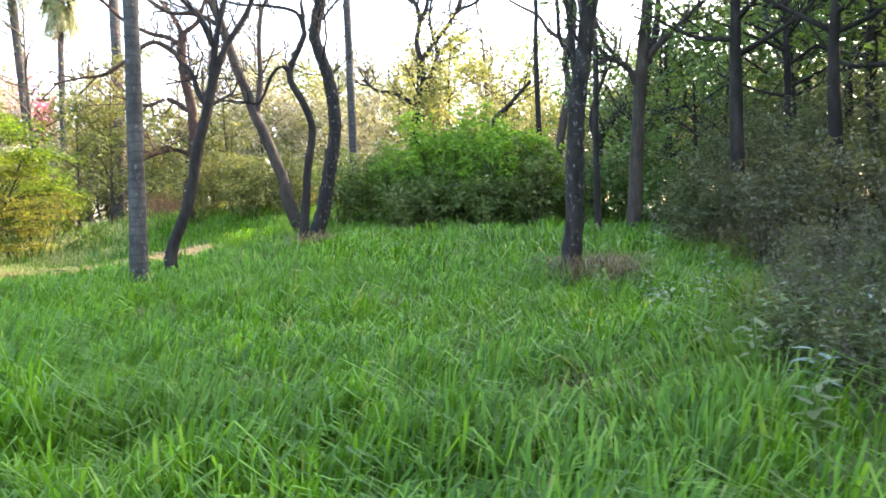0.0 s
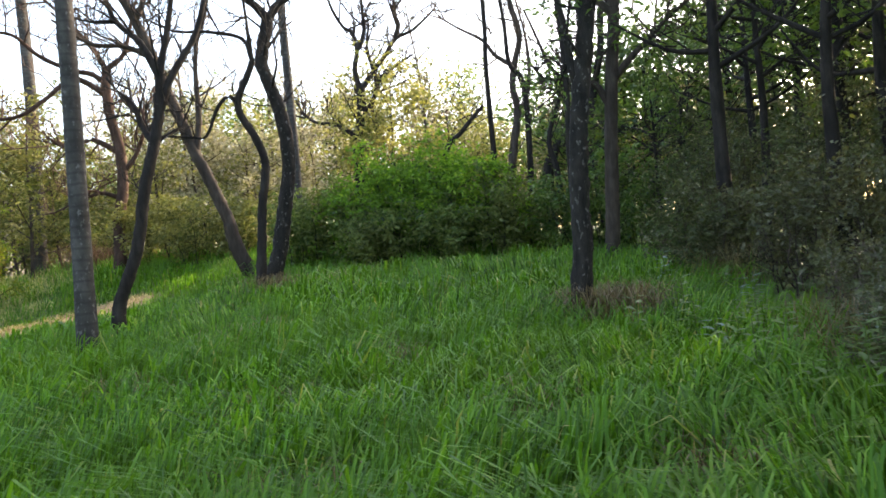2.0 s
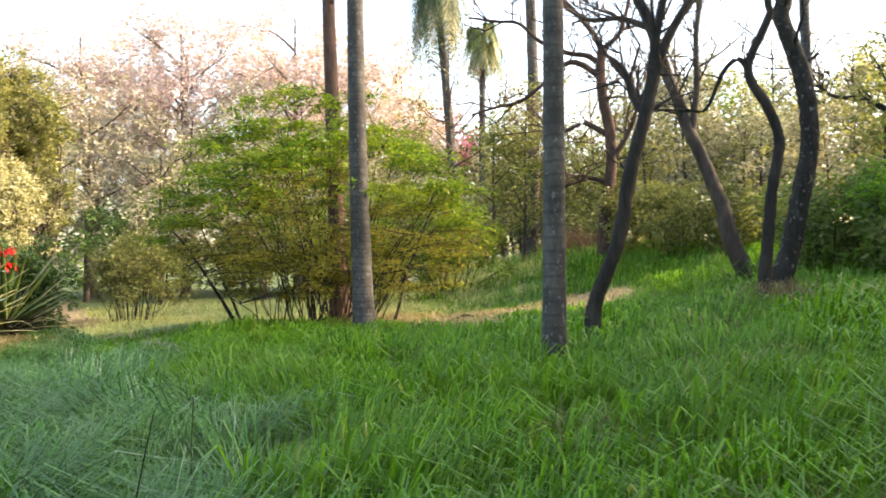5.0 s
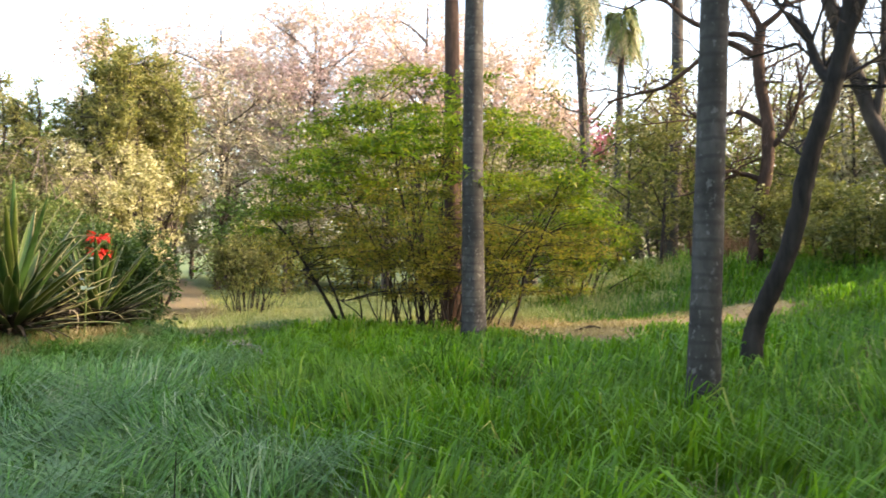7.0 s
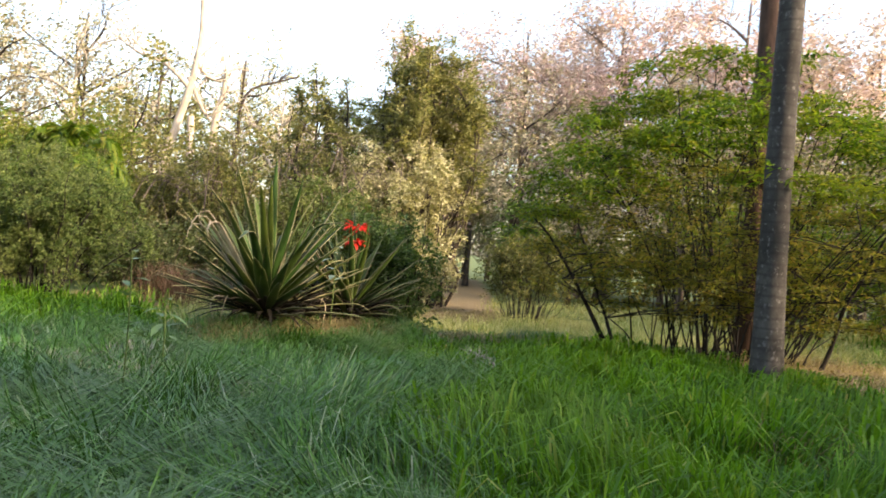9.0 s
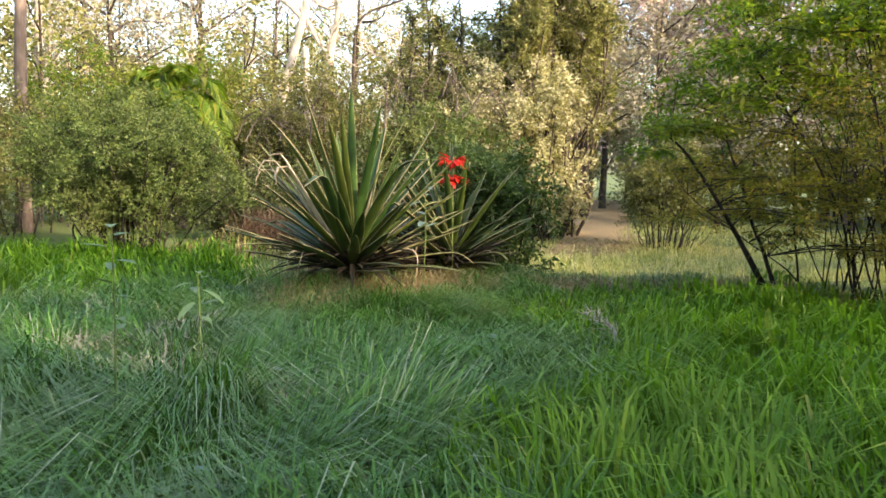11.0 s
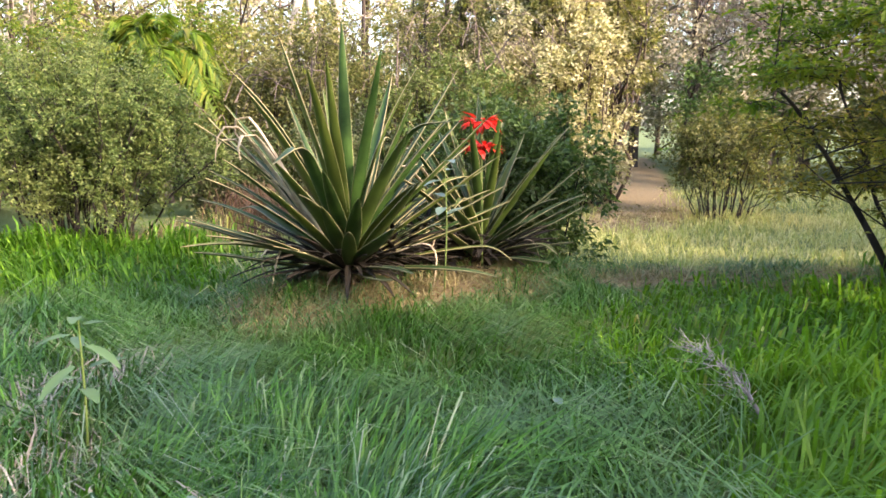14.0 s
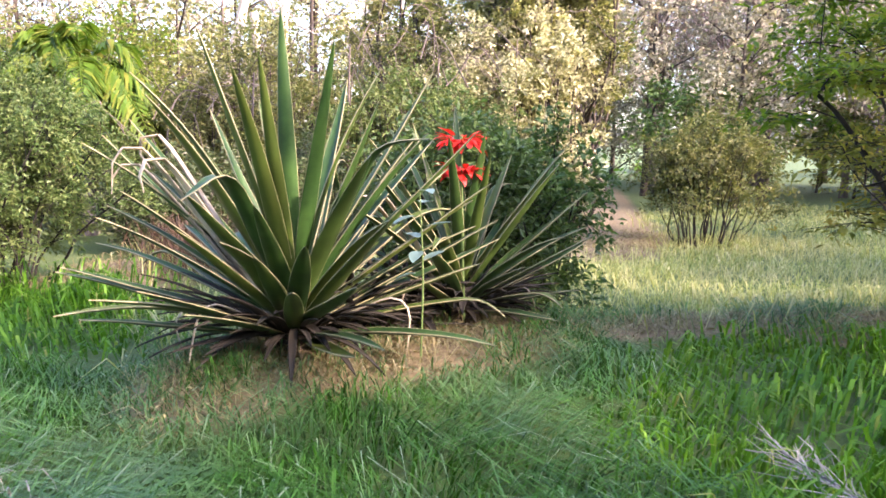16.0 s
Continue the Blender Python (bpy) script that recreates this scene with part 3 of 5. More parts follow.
# palms
palm(on_ground(-3.91, 10.05), "slender grey ringed palm trunk rising from the grass", [(-3.91, 10.05, ground_z(-3.91, 10.05) - 0.1), (-3.84, 10.07, 3.1), (-3.8, 10.06, 6.0), (-3.8, 10.06, 9.5)], 0.108, 0.085, 14, 2.2)
palm(on_ground(-8.5, 13.63), "grey ringed palm trunk beside the flowering shrub", [(-8.5, 13.63, ground_z(-8.5, 13.63) - 0.1), (-8.52, 13.6, 3.0), (-8.5, 13.6, 6.0), (-8.5, 13.6, 11.0)], 0.165, 0.12, 14, 2.6)
palm(on_ground(-12.28, 30.3), "tall pale palm with a long bare trunk", [(-12.28, 30.3, ground_z(-12.3, 30.3) - 0.1), (-12.1, 30.4, 5.6), (-12.07, 30.4, 9.7), (-12.2, 30.4, 14.0)], 0.24, 0.17, 16, 3.0)
palm(on_ground(-16.7, 35.4), "tall palm with a small green crown over a yellow skirt", [(-16.7, 35.4, ground_z(-16.7, 35.4) - 0.1), (-16.6, 35.5, 7.9), (-16.5, 35.6, 11.5)], 0.17, 0.12, 14, 1.8, 26, leaf_mat=FROND)
palm(on_ground(-19.45, 38.5), "tall grey palm hung with long drooping fronds", [(-19.45, 38.5, ground_z(-19.4, 38.5) - 0.1), (-19.8, 38.4, 7.5), (-20.2, 38.1, 15.2)], 0.27, 0.19, 34, 3.4, 22, droop=1.7, leaf_mat=FROND_DARK)
tree("tree", on_ground(-11.2, 16.7), "reddish bare trunk rising out of a shrub", BARK_RED, [[(-11.2, 16.7, ground_z(-11.2, 16.7) - 0.1), (-11.4, 16.9, 3.5), (-11.6, 17.1, 7.2), (-11.6, 17.2, 11.0)]], [[(-11.57, 17.08, 6.9), (-11.1, 16.9, 7.8), (-10.7, 16.7, 9.2)], [(-11.6, 17.1, 7.6), (-12.1, 17.3, 8.4), (-12.4, 17.5, 9.8)]], 0.19, 0.05, (0, 1), None, 0.6)

# dark trees of the clearing
tree("tree", on_ground(-4.08, 11.78), "dark curving tree with a forked bare top", BARK_DARK,
     [[(-4.08, 11.78, ground_z(-4.1, 11.8) - 0.1), (-4.06, 11.79, 0.7), (-4.02, 11.81, 0.9), (-3.9, 11.84, 1.2), (-3.79, 11.88, 1.5), (-3.7, 11.91, 1.9), (-3.63, 11.93, 2.3), (-3.53, 11.96, 2.68), (-3.42, 12.0, 3.08), (-3.35, 12.02, 3.42)]],
     [[(-3.36, 12.02, 3.36), (-3.2, 12.06, 3.8), (-3.05, 12.12, 4.08), (-2.8, 12.2, 4.5), (-2.62, 12.27, 5.11), (-2.4, 12.3, 5.9), (-2.3, 12.2, 6.9)],
      [(-3.37, 12.01, 3.3), (-3.33, 12.02, 3.7), (-3.26, 12.04, 4.1), (-3.12, 12.07, 4.7), (-3.0, 12.1, 5.6), (-3.1, 12.2, 6.6)],
      [(-3.45, 11.99, 3.0), (-3.6, 12.1, 3.2), (-3.72, 12.15, 3.55), (-3.9, 12.2, 3.75)],
      [(-3.3, 12.03, 3.9), (-3.55, 12.1, 4.4), (-3.9, 12.2, 4.8), (-4.1, 12.3, 5.6)]], 0.088, 0.062, (6, 0.8), None, 0.85, rough=0.06)
tree("tree", on_ground(-2.4, 15.35), "thick dark sinuous trunk with bare spreading limbs", BARK_LICHEN,
     [[(-2.42, 15.35, ground_z(-2.4, 15.4) - 0.1), (-2.38, 15.35, 0.91), (-2.24, 15.37, 1.36), (-2.13, 15.38, 1.9), (-2.05, 15.39, 2.3), (-1.95, 15.41, 2.85), (-1.95, 15.41, 3.4), (-2.02, 15.4, 3.9), (-2.16, 15.38, 4.4), (-2.26, 15.37, 4.75), (-2.18, 15.38, 5.2), (-2.08, 15.4, 5.62)]],
     [[(-2.08, 15.4, 5.58), (-1.88, 15.42, 5.84), (-1.6, 15.45, 6.05), (-1.2, 15.45, 6.6), (-1.0, 15.4, 7.6)], [(-2.08, 15.4, 5.58), (-2.32, 15.36, 5.85), (-2.62, 15.32, 6.05), (-3.1, 15.2, 6.2), (-3.6, 15.1, 6.8)]], 0.15, 0.085, (6, 1.0), None, 0.72, rough=0.06)
tree("tree", on_ground(-2.52, 14.73), "thin dark wavy trunk beside a thicker one", BARK_DARK,
     [[(-2.54, 14.73, ground_z(-2.5, 14.7) - 0.1), (-2.51, 14.73, 1.1), (-2.45, 14.74, 1.7), (-2.4, 14.75, 2.2), (-2.31, 14.76, 2.65), (-2.3, 14.76, 2.98), (-2.41, 14.75, 3.35), (-2.6, 14.72, 3.7), (-2.66, 14.71, 3.92), (-2.6, 14.72, 4.15), (-2.45, 14.74, 4.45), (-2.35, 14.75, 4.68)]],
     [[(-2.35, 14.75, 4.65), (-2.38, 14.75, 5.05), (-2.4, 14.74, 5.52), (-2.45, 14.7, 6.2)], [(-2.36, 14.75, 4.7), (-2.5, 14.74, 5.08), (-3.07, 14.64, 5.2), (-3.6, 14.58, 5.23), (-4.1, 14.5, 5.5)],
      [(-2.64, 14.71, 3.9), (-2.79, 14.69, 4.08), (-2.99, 14.65, 3.9), (-3.22, 14.62, 3.42), (-3.47, 14.58, 3.42), (-3.97, 14.5, 3.47)]], 0.083, 0.042, (5, 0.6), None, 0.65, rough=0.06)
tree("tree", on_ground(1.6, 9.29), "dark rough trunk with pale lichen and a forked top", BARK_LICHEN,
     [[(1.58, 9.3, ground_z(1.6, 9.3) - 0.1), (1.6, 9.29, 0.6), (1.65, 9.28, 1.1), (1.66, 9.28, 1.5), (1.68, 9.27, 1.95), (1.72, 9.26, 2.42), (1.79, 9.24, 2.94), (1.86, 9.22, 3.43), (1.89, 9.22, 3.95), (1.93, 9.2, 5.2), (1.95, 9.2, 6.6)]],
     [[(1.82, 9.24, 3.15), (1.92, 9.23, 3.5), (1.99, 9.22, 3.8), (2.1, 9.2, 4.3), (2.15, 9.1, 5.2)], [(1.77, 9.26, 2.74), (1.69, 9.27, 3.08), (1.66, 9.28, 3.48), (1.58, 9.29, 3.95), (1.5, 9.4, 4.8)]], 0.112, 0.055, (7, 0.7), (LEAF_DARK, 2, 0.09), 0.8, rough=0.08)
tree("tree", on_ground(3.6, 14.3), "straight dark trunk at the edge of the wood", BARK_BROWN,
     [[(3.58, 14.31, ground_z(3.6, 14.3) - 0.1), (3.62, 14.31, 0.86), (3.66, 14.29, 1.47), (3.71, 14.28, 2.28), (3.78, 14.26, 3.29), (3.86, 14.24, 4.09), (3.95, 14.22, 4.88), (4.05, 14.2, 6.2), (4.15, 14.1, 8.0)]],
     [[(3.83, 14.25, 3.79), (4.15, 14.16, 4.15), (4.53, 14.06, 4.5), (4.91, 13.96, 4.85), (5.4, 13.85, 5.2)], [(3.76, 14.27, 3.4), (3.57, 14.32, 3.77), (3.29, 14.39, 3.93), (3.1, 14.43, 3.9)], [(3.9, 14.2, 5.0), (3.4, 14.3, 5.6), (3.0, 14.4, 6.4)], [(3.95, 14.2, 5.2), (4.4, 14.2, 5.9), (4.7, 14.3, 6.8)]], 0.135, 0.075, (9, 0.9), (LEAF_DARK, 5, 0.1), 0.7)
tree("tree", on_ground(2.92, 14.1), "thin dark trunk behind a thicker one", BARK_DARK,
     [[(2.92, 14.1, ground_z(2.9, 14.1) - 0.1), (2.9, 14.0, 1.5), (2.89, 13.95, 2.6), (2.92, 13.9, 4.0), (2.85, 13.9, 5.6), (2.8, 13.9, 7.2)]], [], 0.065, 0.04, (8, 0.9), (LEAF_DARK, 3, 0.1), 0.6)
tree("tree", on_ground(-3.3, 18.87), "brown leaning trunk behind the clearing", BARK_BROWN,
     [[(-3.2, 18.9, ground_z(-3.2, 18.9) - 0.1), (-3.55, 18.83, 1.6), (-3.66, 18.81, 2.15), (-3.82, 18.79, 2.6), (-4.03, 18.75, 3.2), (-4.26, 18.71, 3.75), (-4.46, 18.68, 4.4), (-4.65, 18.65, 4.95), (-4.85, 18.61, 5.65), (-5.02, 18.58, 6.16), (-5.2, 18.55, 6.6), (-5.5, 18.45, 7.4), (-5.6, 18.4, 8.4)]],
     [[(-4.2, 18.72, 3.7), (-4.08, 18.74, 4.55), (-4.08, 18.74, 5.27), (-4.0, 18.75, 6.07), (-3.8, 18.78, 6.61), (-3.6, 18.8, 7.4)], [(-4.9, 18.6, 5.8), (-5.5, 18.6, 6.1), (-6.2, 18.6, 6.2), (-7.0, 18.7, 6.8)], [(-5.2, 18.5, 6.6), (-4.9, 18.4, 7.2), (-4.8, 18.4, 8.2)]], 0.145, 0.075, (8, 1.1), None, 0.6, rough=0.05)
tree("tree", on_ground(-0.62, 27.3), "bare spreading tree behind a green thicket", BARK_DARK,
     [[(-0.62, 27.3, ground_z(-0.6, 27.3) - 0.1), (-0.62, 27.3, 3.4), (-0.6, 27.3, 4.4), (-0.55, 27.3, 5.0), (-0.38, 27.3, 5.6), (-0.34, 27.3, 6.6)]],
     [[(-0.35, 27.3, 6.5), (-0.48, 27.3, 7.17), (-0.35, 27.3, 7.85), (-0.47, 27.3, 8.44), (-0.75, 27.3, 8.65), (-1.11, 27.29, 9.4), (-1.3, 27.3, 10.4)], [(-0.34, 27.3, 6.5), (0.08, 27.31, 7.04), (0.56, 27.32, 7.6), (0.98, 27.33, 8.16), (1.58, 27.34, 8.42), (2.4, 27.34, 9.1)],
      [(-0.45, 27.3, 5.31), (0.09, 27.31, 6.26), (0.26, 27.31, 6.74), (0.83, 27.32, 7.19), (1.5, 27.33, 7.6)], [(-0.57, 27.3, 4.93), (-0.85, 27.3, 5.14), (-1.32, 27.29, 5.42), (-1.91, 27.28, 5.53), (-2.4, 27.28, 5.9)], [(0.98, 27.33, 8.16), (1.1, 27.33, 8.64), (1.03, 27.33, 9.13), (1.6, 27.33, 9.8)],
      [(-0.35, 27.3, 7.85), (-0.09, 27.31, 8.32), (-0.05, 27.31, 9.0), (-0.11, 27.31, 10.2)], [(0.26, 27.31, 6.74), (0.14, 27.31, 7.14), (-0.01, 27.31, 7.93), (0.12, 27.31, 8.7)]], 0.2, 0.1, (8, 1.0), None, 0.75, rough=0.05)
tree("tree", on_ground(-7.5, 23.5), "reddish brown bare tree with crooked limbs", BARK_RED,
     [[(-7.5, 23.5, ground_z(-7.5, 23.5) - 0.1), (-7.45, 23.52, 1.6), (-7.4, 23.53, 2.55), (-7.22, 23.59, 3.6), (-7.22, 23.59, 4.6), (-7.36, 23.55, 5.4), (-7.42, 23.53, 6.2), (-7.36, 23.55, 6.86)]],
     [[(-7.36, 23.56, 6.8), (-7.63, 23.46, 7.37), (-7.98, 23.35, 7.86), (-8.41, 23.21, 8.4), (-9.0, 23.1, 9.0)], [(-7.38, 23.56, 6.4), (-7.74, 23.42, 6.69), (-8.22, 23.27, 6.8), (-8.93, 23.05, 7.18), (-9.49, 22.88, 7.72), (-10.07, 22.7, 7.82), (-10.8, 22.52, 8.0)],
      [(-7.34, 23.57, 6.85), (-6.94, 23.68, 7.2), (-6.75, 23.73, 7.72), (-6.56, 23.79, 8.5), (-6.2, 23.8, 9.4)], [(-7.4, 23.53, 6.1), (-8.16, 23.3, 6.56), (-8.9, 23.07, 6.0), (-9.5, 22.89, 5.58), (-10.1, 22.71, 5.47), (-10.8, 22.52, 5.3)],
      [(-7.25, 23.6, 4.5), (-7.9, 23.5, 4.9), (-8.5, 23.4, 4.7), (-9.0, 23.3, 5.0)], [(-7.22, 23.59, 3.9), (-6.8, 23.6, 4.4), (-6.5, 23.6, 5.2), (-6.6, 23.6, 6.0)], [(-7.25, 23.6, 3.2), (-7.8, 23.5, 3.4), (-8.5, 23.4, 3.2)]], 0.17, 0.082, (9, 1.1), None, 0.75, rough=0.06)
tree("tree", on_ground(3.6, 23.1), "crooked bare tree above the thicket", BARK_BROWN,
     [[(3.5, 23.1, ground_z(3.5, 23.1) - 0.1), (3.61, 23.11, 2.56), (3.83, 23.07, 3.86), (4.0, 23.04, 4.75), (3.92, 23.05, 5.5), (4.03, 23.03, 6.14), (4.23, 22.99, 6.94), (4.04, 23.03, 7.94), (4.1, 23.0, 9.2)]],
     [[(3.99, 23.04, 6.06), (3.49, 23.14, 6.44), (3.19, 23.19, 6.89), (2.56, 23.31, 7.29), (2.0, 23.39, 7.7)], [(4.01, 23.04, 4.83), (4.29, 22.98, 5.13), (4.41, 22.96, 5.94), (4.38, 22.96, 6.92), (4.19, 23.0, 8.0)]], 0.13, 0.075, (6, 0.9), None, 0.55, rough=0.06)
tree("tree", on_ground(5.1, 24.5), "crooked dark tree with a sharply bent stem", BARK_DARK,
     [[(5.0, 24.6, ground_z(5.0, 24.6) - 0.1), (5.1, 24.55, 3.0), (5.37, 24.48, 3.7), (6.0, 24.3, 4.33), (6.42, 24.2, 4.62), (6.57, 24.2, 5.0), (6.7, 24.11, 5.75), (6.91, 24.06, 6.6), (7.0, 24.0, 7.8)]],
     [[(6.44, 24.19, 4.6), (6.23, 24.24, 5.19), (5.77, 24.37, 5.82), (5.43, 24.46, 6.29), (5.13, 24.55, 7.15), (4.8, 24.62, 8.1)], [(5.77, 24.37, 5.82), (5.2, 24.4, 5.9), (4.9, 24.4, 6.3)]], 0.17, 0.1, (5, 0.9), None, 0.55, rough=0.06)
palm(on_ground(-2.4, 23.0), "slender straight grey palm trunk behind the dark trees", [(-2.4, 23.0, ground_z(-2.4, 23.0) - 0.1), (-2.38, 23.0, 4.2), (-2.4, 23.0, 8.5), (-2.42, 23.0, 13.0)], 0.13, 0.1, 12, 2.4)
SLENDER = "slender bare trees behind the thicket"
for p in ([(2.7, 20.3, 0.6), (2.72, 20.28, 3.0), (2.7, 20.28, 5.33), (2.75, 20.27, 6.62), (2.72, 20.28, 8.8)], [(3.7, 21.1, 0.6), (3.83, 21.09, 4.81), (3.48, 21.16, 5.76), (3.43, 21.17, 6.82), (3.23, 21.21, 9.0)],
          [(1.2, 20.5, 0.6), (1.49, 20.45, 3.29), (1.99, 20.39, 3.96), (2.55, 20.31, 4.55)], [(4.1, 19.0, 0.6), (3.96, 19.0, 2.64), (3.84, 19.03, 3.47), (4.24, 18.93, 4.6)]):
    tree("tree", on_ground(p[0][0], p[0][1]), "slender dark bare tree at the back of the clearing", BARK_DARK, [p], [], 0.085, 0.04, (7, 1.2), None, 0.5, SLENDER)

# shrubs of the clearing
def broad_shrub():
    """A fan of dark stems under a wide crown that is built up of flat leafy sprays."""
    ux, uy = 0.79, 0.61                      # the long way of the crown
    cx, cy = -10.55, 15.0
    root = thing("shrub", on_ground(cx, cy), "broad many-stemmed shrub with layered yellow-green leaves", "shrub")

    def place(u, v, z):
        u = np.where(u < 0, u * 0.9, u)
        return np.stack([cx + u * ux - v * uy, cy + u * uy + v * ux, z], -1)

    def roof(u, v):
        return 0.45 + 4.15 * np.sqrt(np.clip(1 - (np.asarray(u) / 3.15) ** 2 * 0.8 - (np.asarray(v) / 2.6) ** 2 * 0.85, 0.05, 1)) + 0.25 * np.exp(-((np.asarray(u) + 0.3) / 0.8) ** 2)
    n = 84
    bu = np.concatenate([[-1.55, -1.5, 1.5], RNG.uniform(-1.15, 1.4, n - 3) * RNG.uniform(0.7, 1.05, n - 3)])
    bv = np.concatenate([[-0.15, 0.2, 0.0], RNG.normal(size=n - 3) * 0.38])
    eu = np.clip(bu * 1.6 + RNG.normal(size=n) * 0.95, -2.7, 2.7)
    eu[:3] = (-2.75, -2.3, 2.6)
    ev = np.clip(bv * 1.9 + RNG.normal(size=n) * 0.8, -2.1, 2.1)
    ev[:3] = (-0.7, 0.4, 0.1)
    B = place(bu, bv, 0.0 * bu)
    B[:, 2] = soil(B[:, 0], B[:, 1]) - 0.04
    E = place(eu, ev, roof(eu, ev) * RNG.uniform(0.6, 0.97, n))
    lean = np.abs(eu - bu) + np.abs(ev - bv)
    M = B * 0.55 + E * 0.45
    M[:, 2] += 0.12 * E[:, 2] * np.clip(lean, 0, 1.2)
    w = np.linspace(0, 1, 9)[None, :, None]
    P = B[:, None] * (1 - w) ** 2 + 2 * M[:, None] * w * (1 - w) + E[:, None] * w ** 2
    P[:, 1:] += np.cumsum(RNG.normal(size=(n, 8, 3)) * 0.035, axis=1)
    for i in range(n):
        r = (0.04, 0.03, 0.03)[i] if i < 3 else RNG.uniform(0.006, 0.017)
        part("stem", *tube(list(P[i][[0, 1, 2, 3, 5, 7, 8]]), r, r * 0.35, 6, 3, 0.05, 0.2), BARK_DARK, root)
    # a spray is a flat fan of shoots that lies level and carries its leaves on both sides
    m = 390
    su, sv = RNG.uniform(-3.0, 3.0, m), RNG.uniform(-2.3, 2.3, m)
    k = (su / 3.1) ** 2 + (sv / 2.4) ** 2 < 1
    su, sv = su[k], sv[k]
    top = roof(su, sv)
    deep = RNG.uniform(0, 1, len(su)) ** 1.15
    sz = top - deep * (top - (1.25 - 0.4 * np.clip(np.abs(su) / 2.6, 0, 1) ** 2))
    lu, lv = RNG.uniform(-1.9, 2.1, 90), RNG.uniform(-1.1, 1.1, 90)
    su, sv, deep = np.concatenate([su, lu]), np.concatenate([sv, lv]), np.concatenate([deep, np.ones(90)])
    sz = np.concatenate([sz, RNG.uniform(0.75, 1.7, 90)])
    S = place(su, sv, sz) + RNG.normal(size=(len(su), 3)) * 0.05
    flatP = P[:, 3:].reshape(-1, 3)
    near = np.array([flatP[np.argmin(((flatP - q) ** 2 * np.array([1, 1, 2.2])).sum(1) + 6.0 * (flatP[:, 2] > q[2]))] for q in S])
    Q = (near + S) / 2 + np.array([0, 0, 0.06])
    # shoots fan out from each spray's middle
    c = 9
    a = RNG.uniform(0, 2 * np.pi, (len(S), c))
    out = RNG.uniform(0.22, 0.55, (len(S), c)) * (0.8 + 0.5 * (1 - deep))[:, None]
    tip = S[:, None] + np.stack([np.cos(a) * out, np.sin(a) * out, RNG.normal(size=a.shape) * 0.05 - 0.1 * out], -1)
    A = np.repeat(S, c, 0)
    T = tip.reshape(-1, 3)
    mid = (A + T) / 2 + np.array([0, 0, 0.035])
    twig = joined([rods(near, Q, S, 0.008, 0.004, 4), rods(A, mid, T, 0.003, 0.0015, 3, False)])
    stuff(part("twig_mass", *twig, BARK_DARK, root))
    low = np.repeat(deep, c) > 0.42
    for pick, per, size, mat, name, label in ((~low, 16, 0.09, LEAF_SHRUB, "foliage", "fresh yellow-green leaf sprays"), (low, 9, 0.075, LEAF_RUSSET, "inner_foliage", "olive and russet inner leaves")):
        C, d = spray(A[pick], mid[pick], T[pick], per, 0.035)
        V, F = leaves(C, size, size * 0.5, d * 0.9, 0.8)
        stuff(part(name, V, F, mat, root, label, False))
    return root


broad_shrub()
shrub("shrub", (-13.2, 20.5), "yellow-green shrub beyond the broad one", LEAF_SHRUB, (2.4, 2.2), 2.9, 30, 6, 0.1, BARK_BROWN, 0.018, 0.3, 0.2, 9, 5)
shrub("shrub", (-11.4, 22.0), "low yellow-green shrub by the track", LEAF_SHRUB, (2.0, 1.8), 2.4, 22, 7, 0.1, BARK_BROWN, 0.018, 0.3, 0.15, 9, 5)
shrub("shrub", (0.7, 18.8), "bright green leafy thicket behind the clearing", LEAF_GREEN, (2.5, 1.5), 2.3, 40, 9, 0.13, BARK_DARK, 0.016, 0.75, 0.08, 9, 5)
EDGE = "undergrowth along the edge of the clearing"
for x, y, rx, ry, h in ((-1.6, 19.2, 1.6, 1.3, 1.7), (-4.4, 22.6, 1.8, 1.3, 1.5), (2.6, 18.0, 1.7, 1.3, 1.6), (4.4, 17.0, 1.7, 1.5, 2.1), (0.3, 17.4, 2.0, 0.8, 1.3), (-6.4, 24.2, 1.8, 1.4, 1.8)):
    shrub("shrub", (x, y), "dull green bush at the back of the clearing", LEAF_DARK if x > 4 else LEAF_CREEPER if y > 22 else LEAF_GREY, (rx, ry), h, 22, 7, 0.13, BARK_DARK, 0.012, 0.75, 0.05, 8, 5, EDGE)
for x, y, rx, ry, h in ((5.9, 14.6, 1.5, 1.8, 2.4), (6.4, 11.6, 1.6, 1.8, 2.4), (5.0, 9.6, 1.3, 1.6, 1.5), (5.6, 7.3, 1.5, 1.6, 1.7), (3.9, 7.0, 0.9, 1.3, 0.9), (4.2, 5.0, 1.2, 1.3, 1.0), (3.1, 5.6, 0.7, 1.0, 0.55), (3.0, 3.8, 0.9, 1.0, 0.5), (8.4, 9.0, 1.8, 2.3, 3.2), (8.6, 13.4, 1.8, 2.2, 3.4), (7.2, 17.0, 1.6, 1.8, 3.0), (7.4, 4.6, 1.8, 1.8, 2.4), (4.2, 11.8, 0.9, 1.4, 1.2), (2.7, 4.7, 0.6, 0.8, 0.4), (3.6, 2.4, 1.0, 1.1, 0.7)):
    shrub("shrub", (x, y), "dull leafy undergrowth in the shade of the wood", LEAF_DULL, (rx, ry), h, 26, 6 if y > 7.2 else 4, 0.085 if y > 7.2 else 0.055, BARK_BROWN if y > 7.2 else BARK_GREY, 0.011 if y > 7.2 else 0.006, 0.8, 0.04, 8, 5, EDGE)

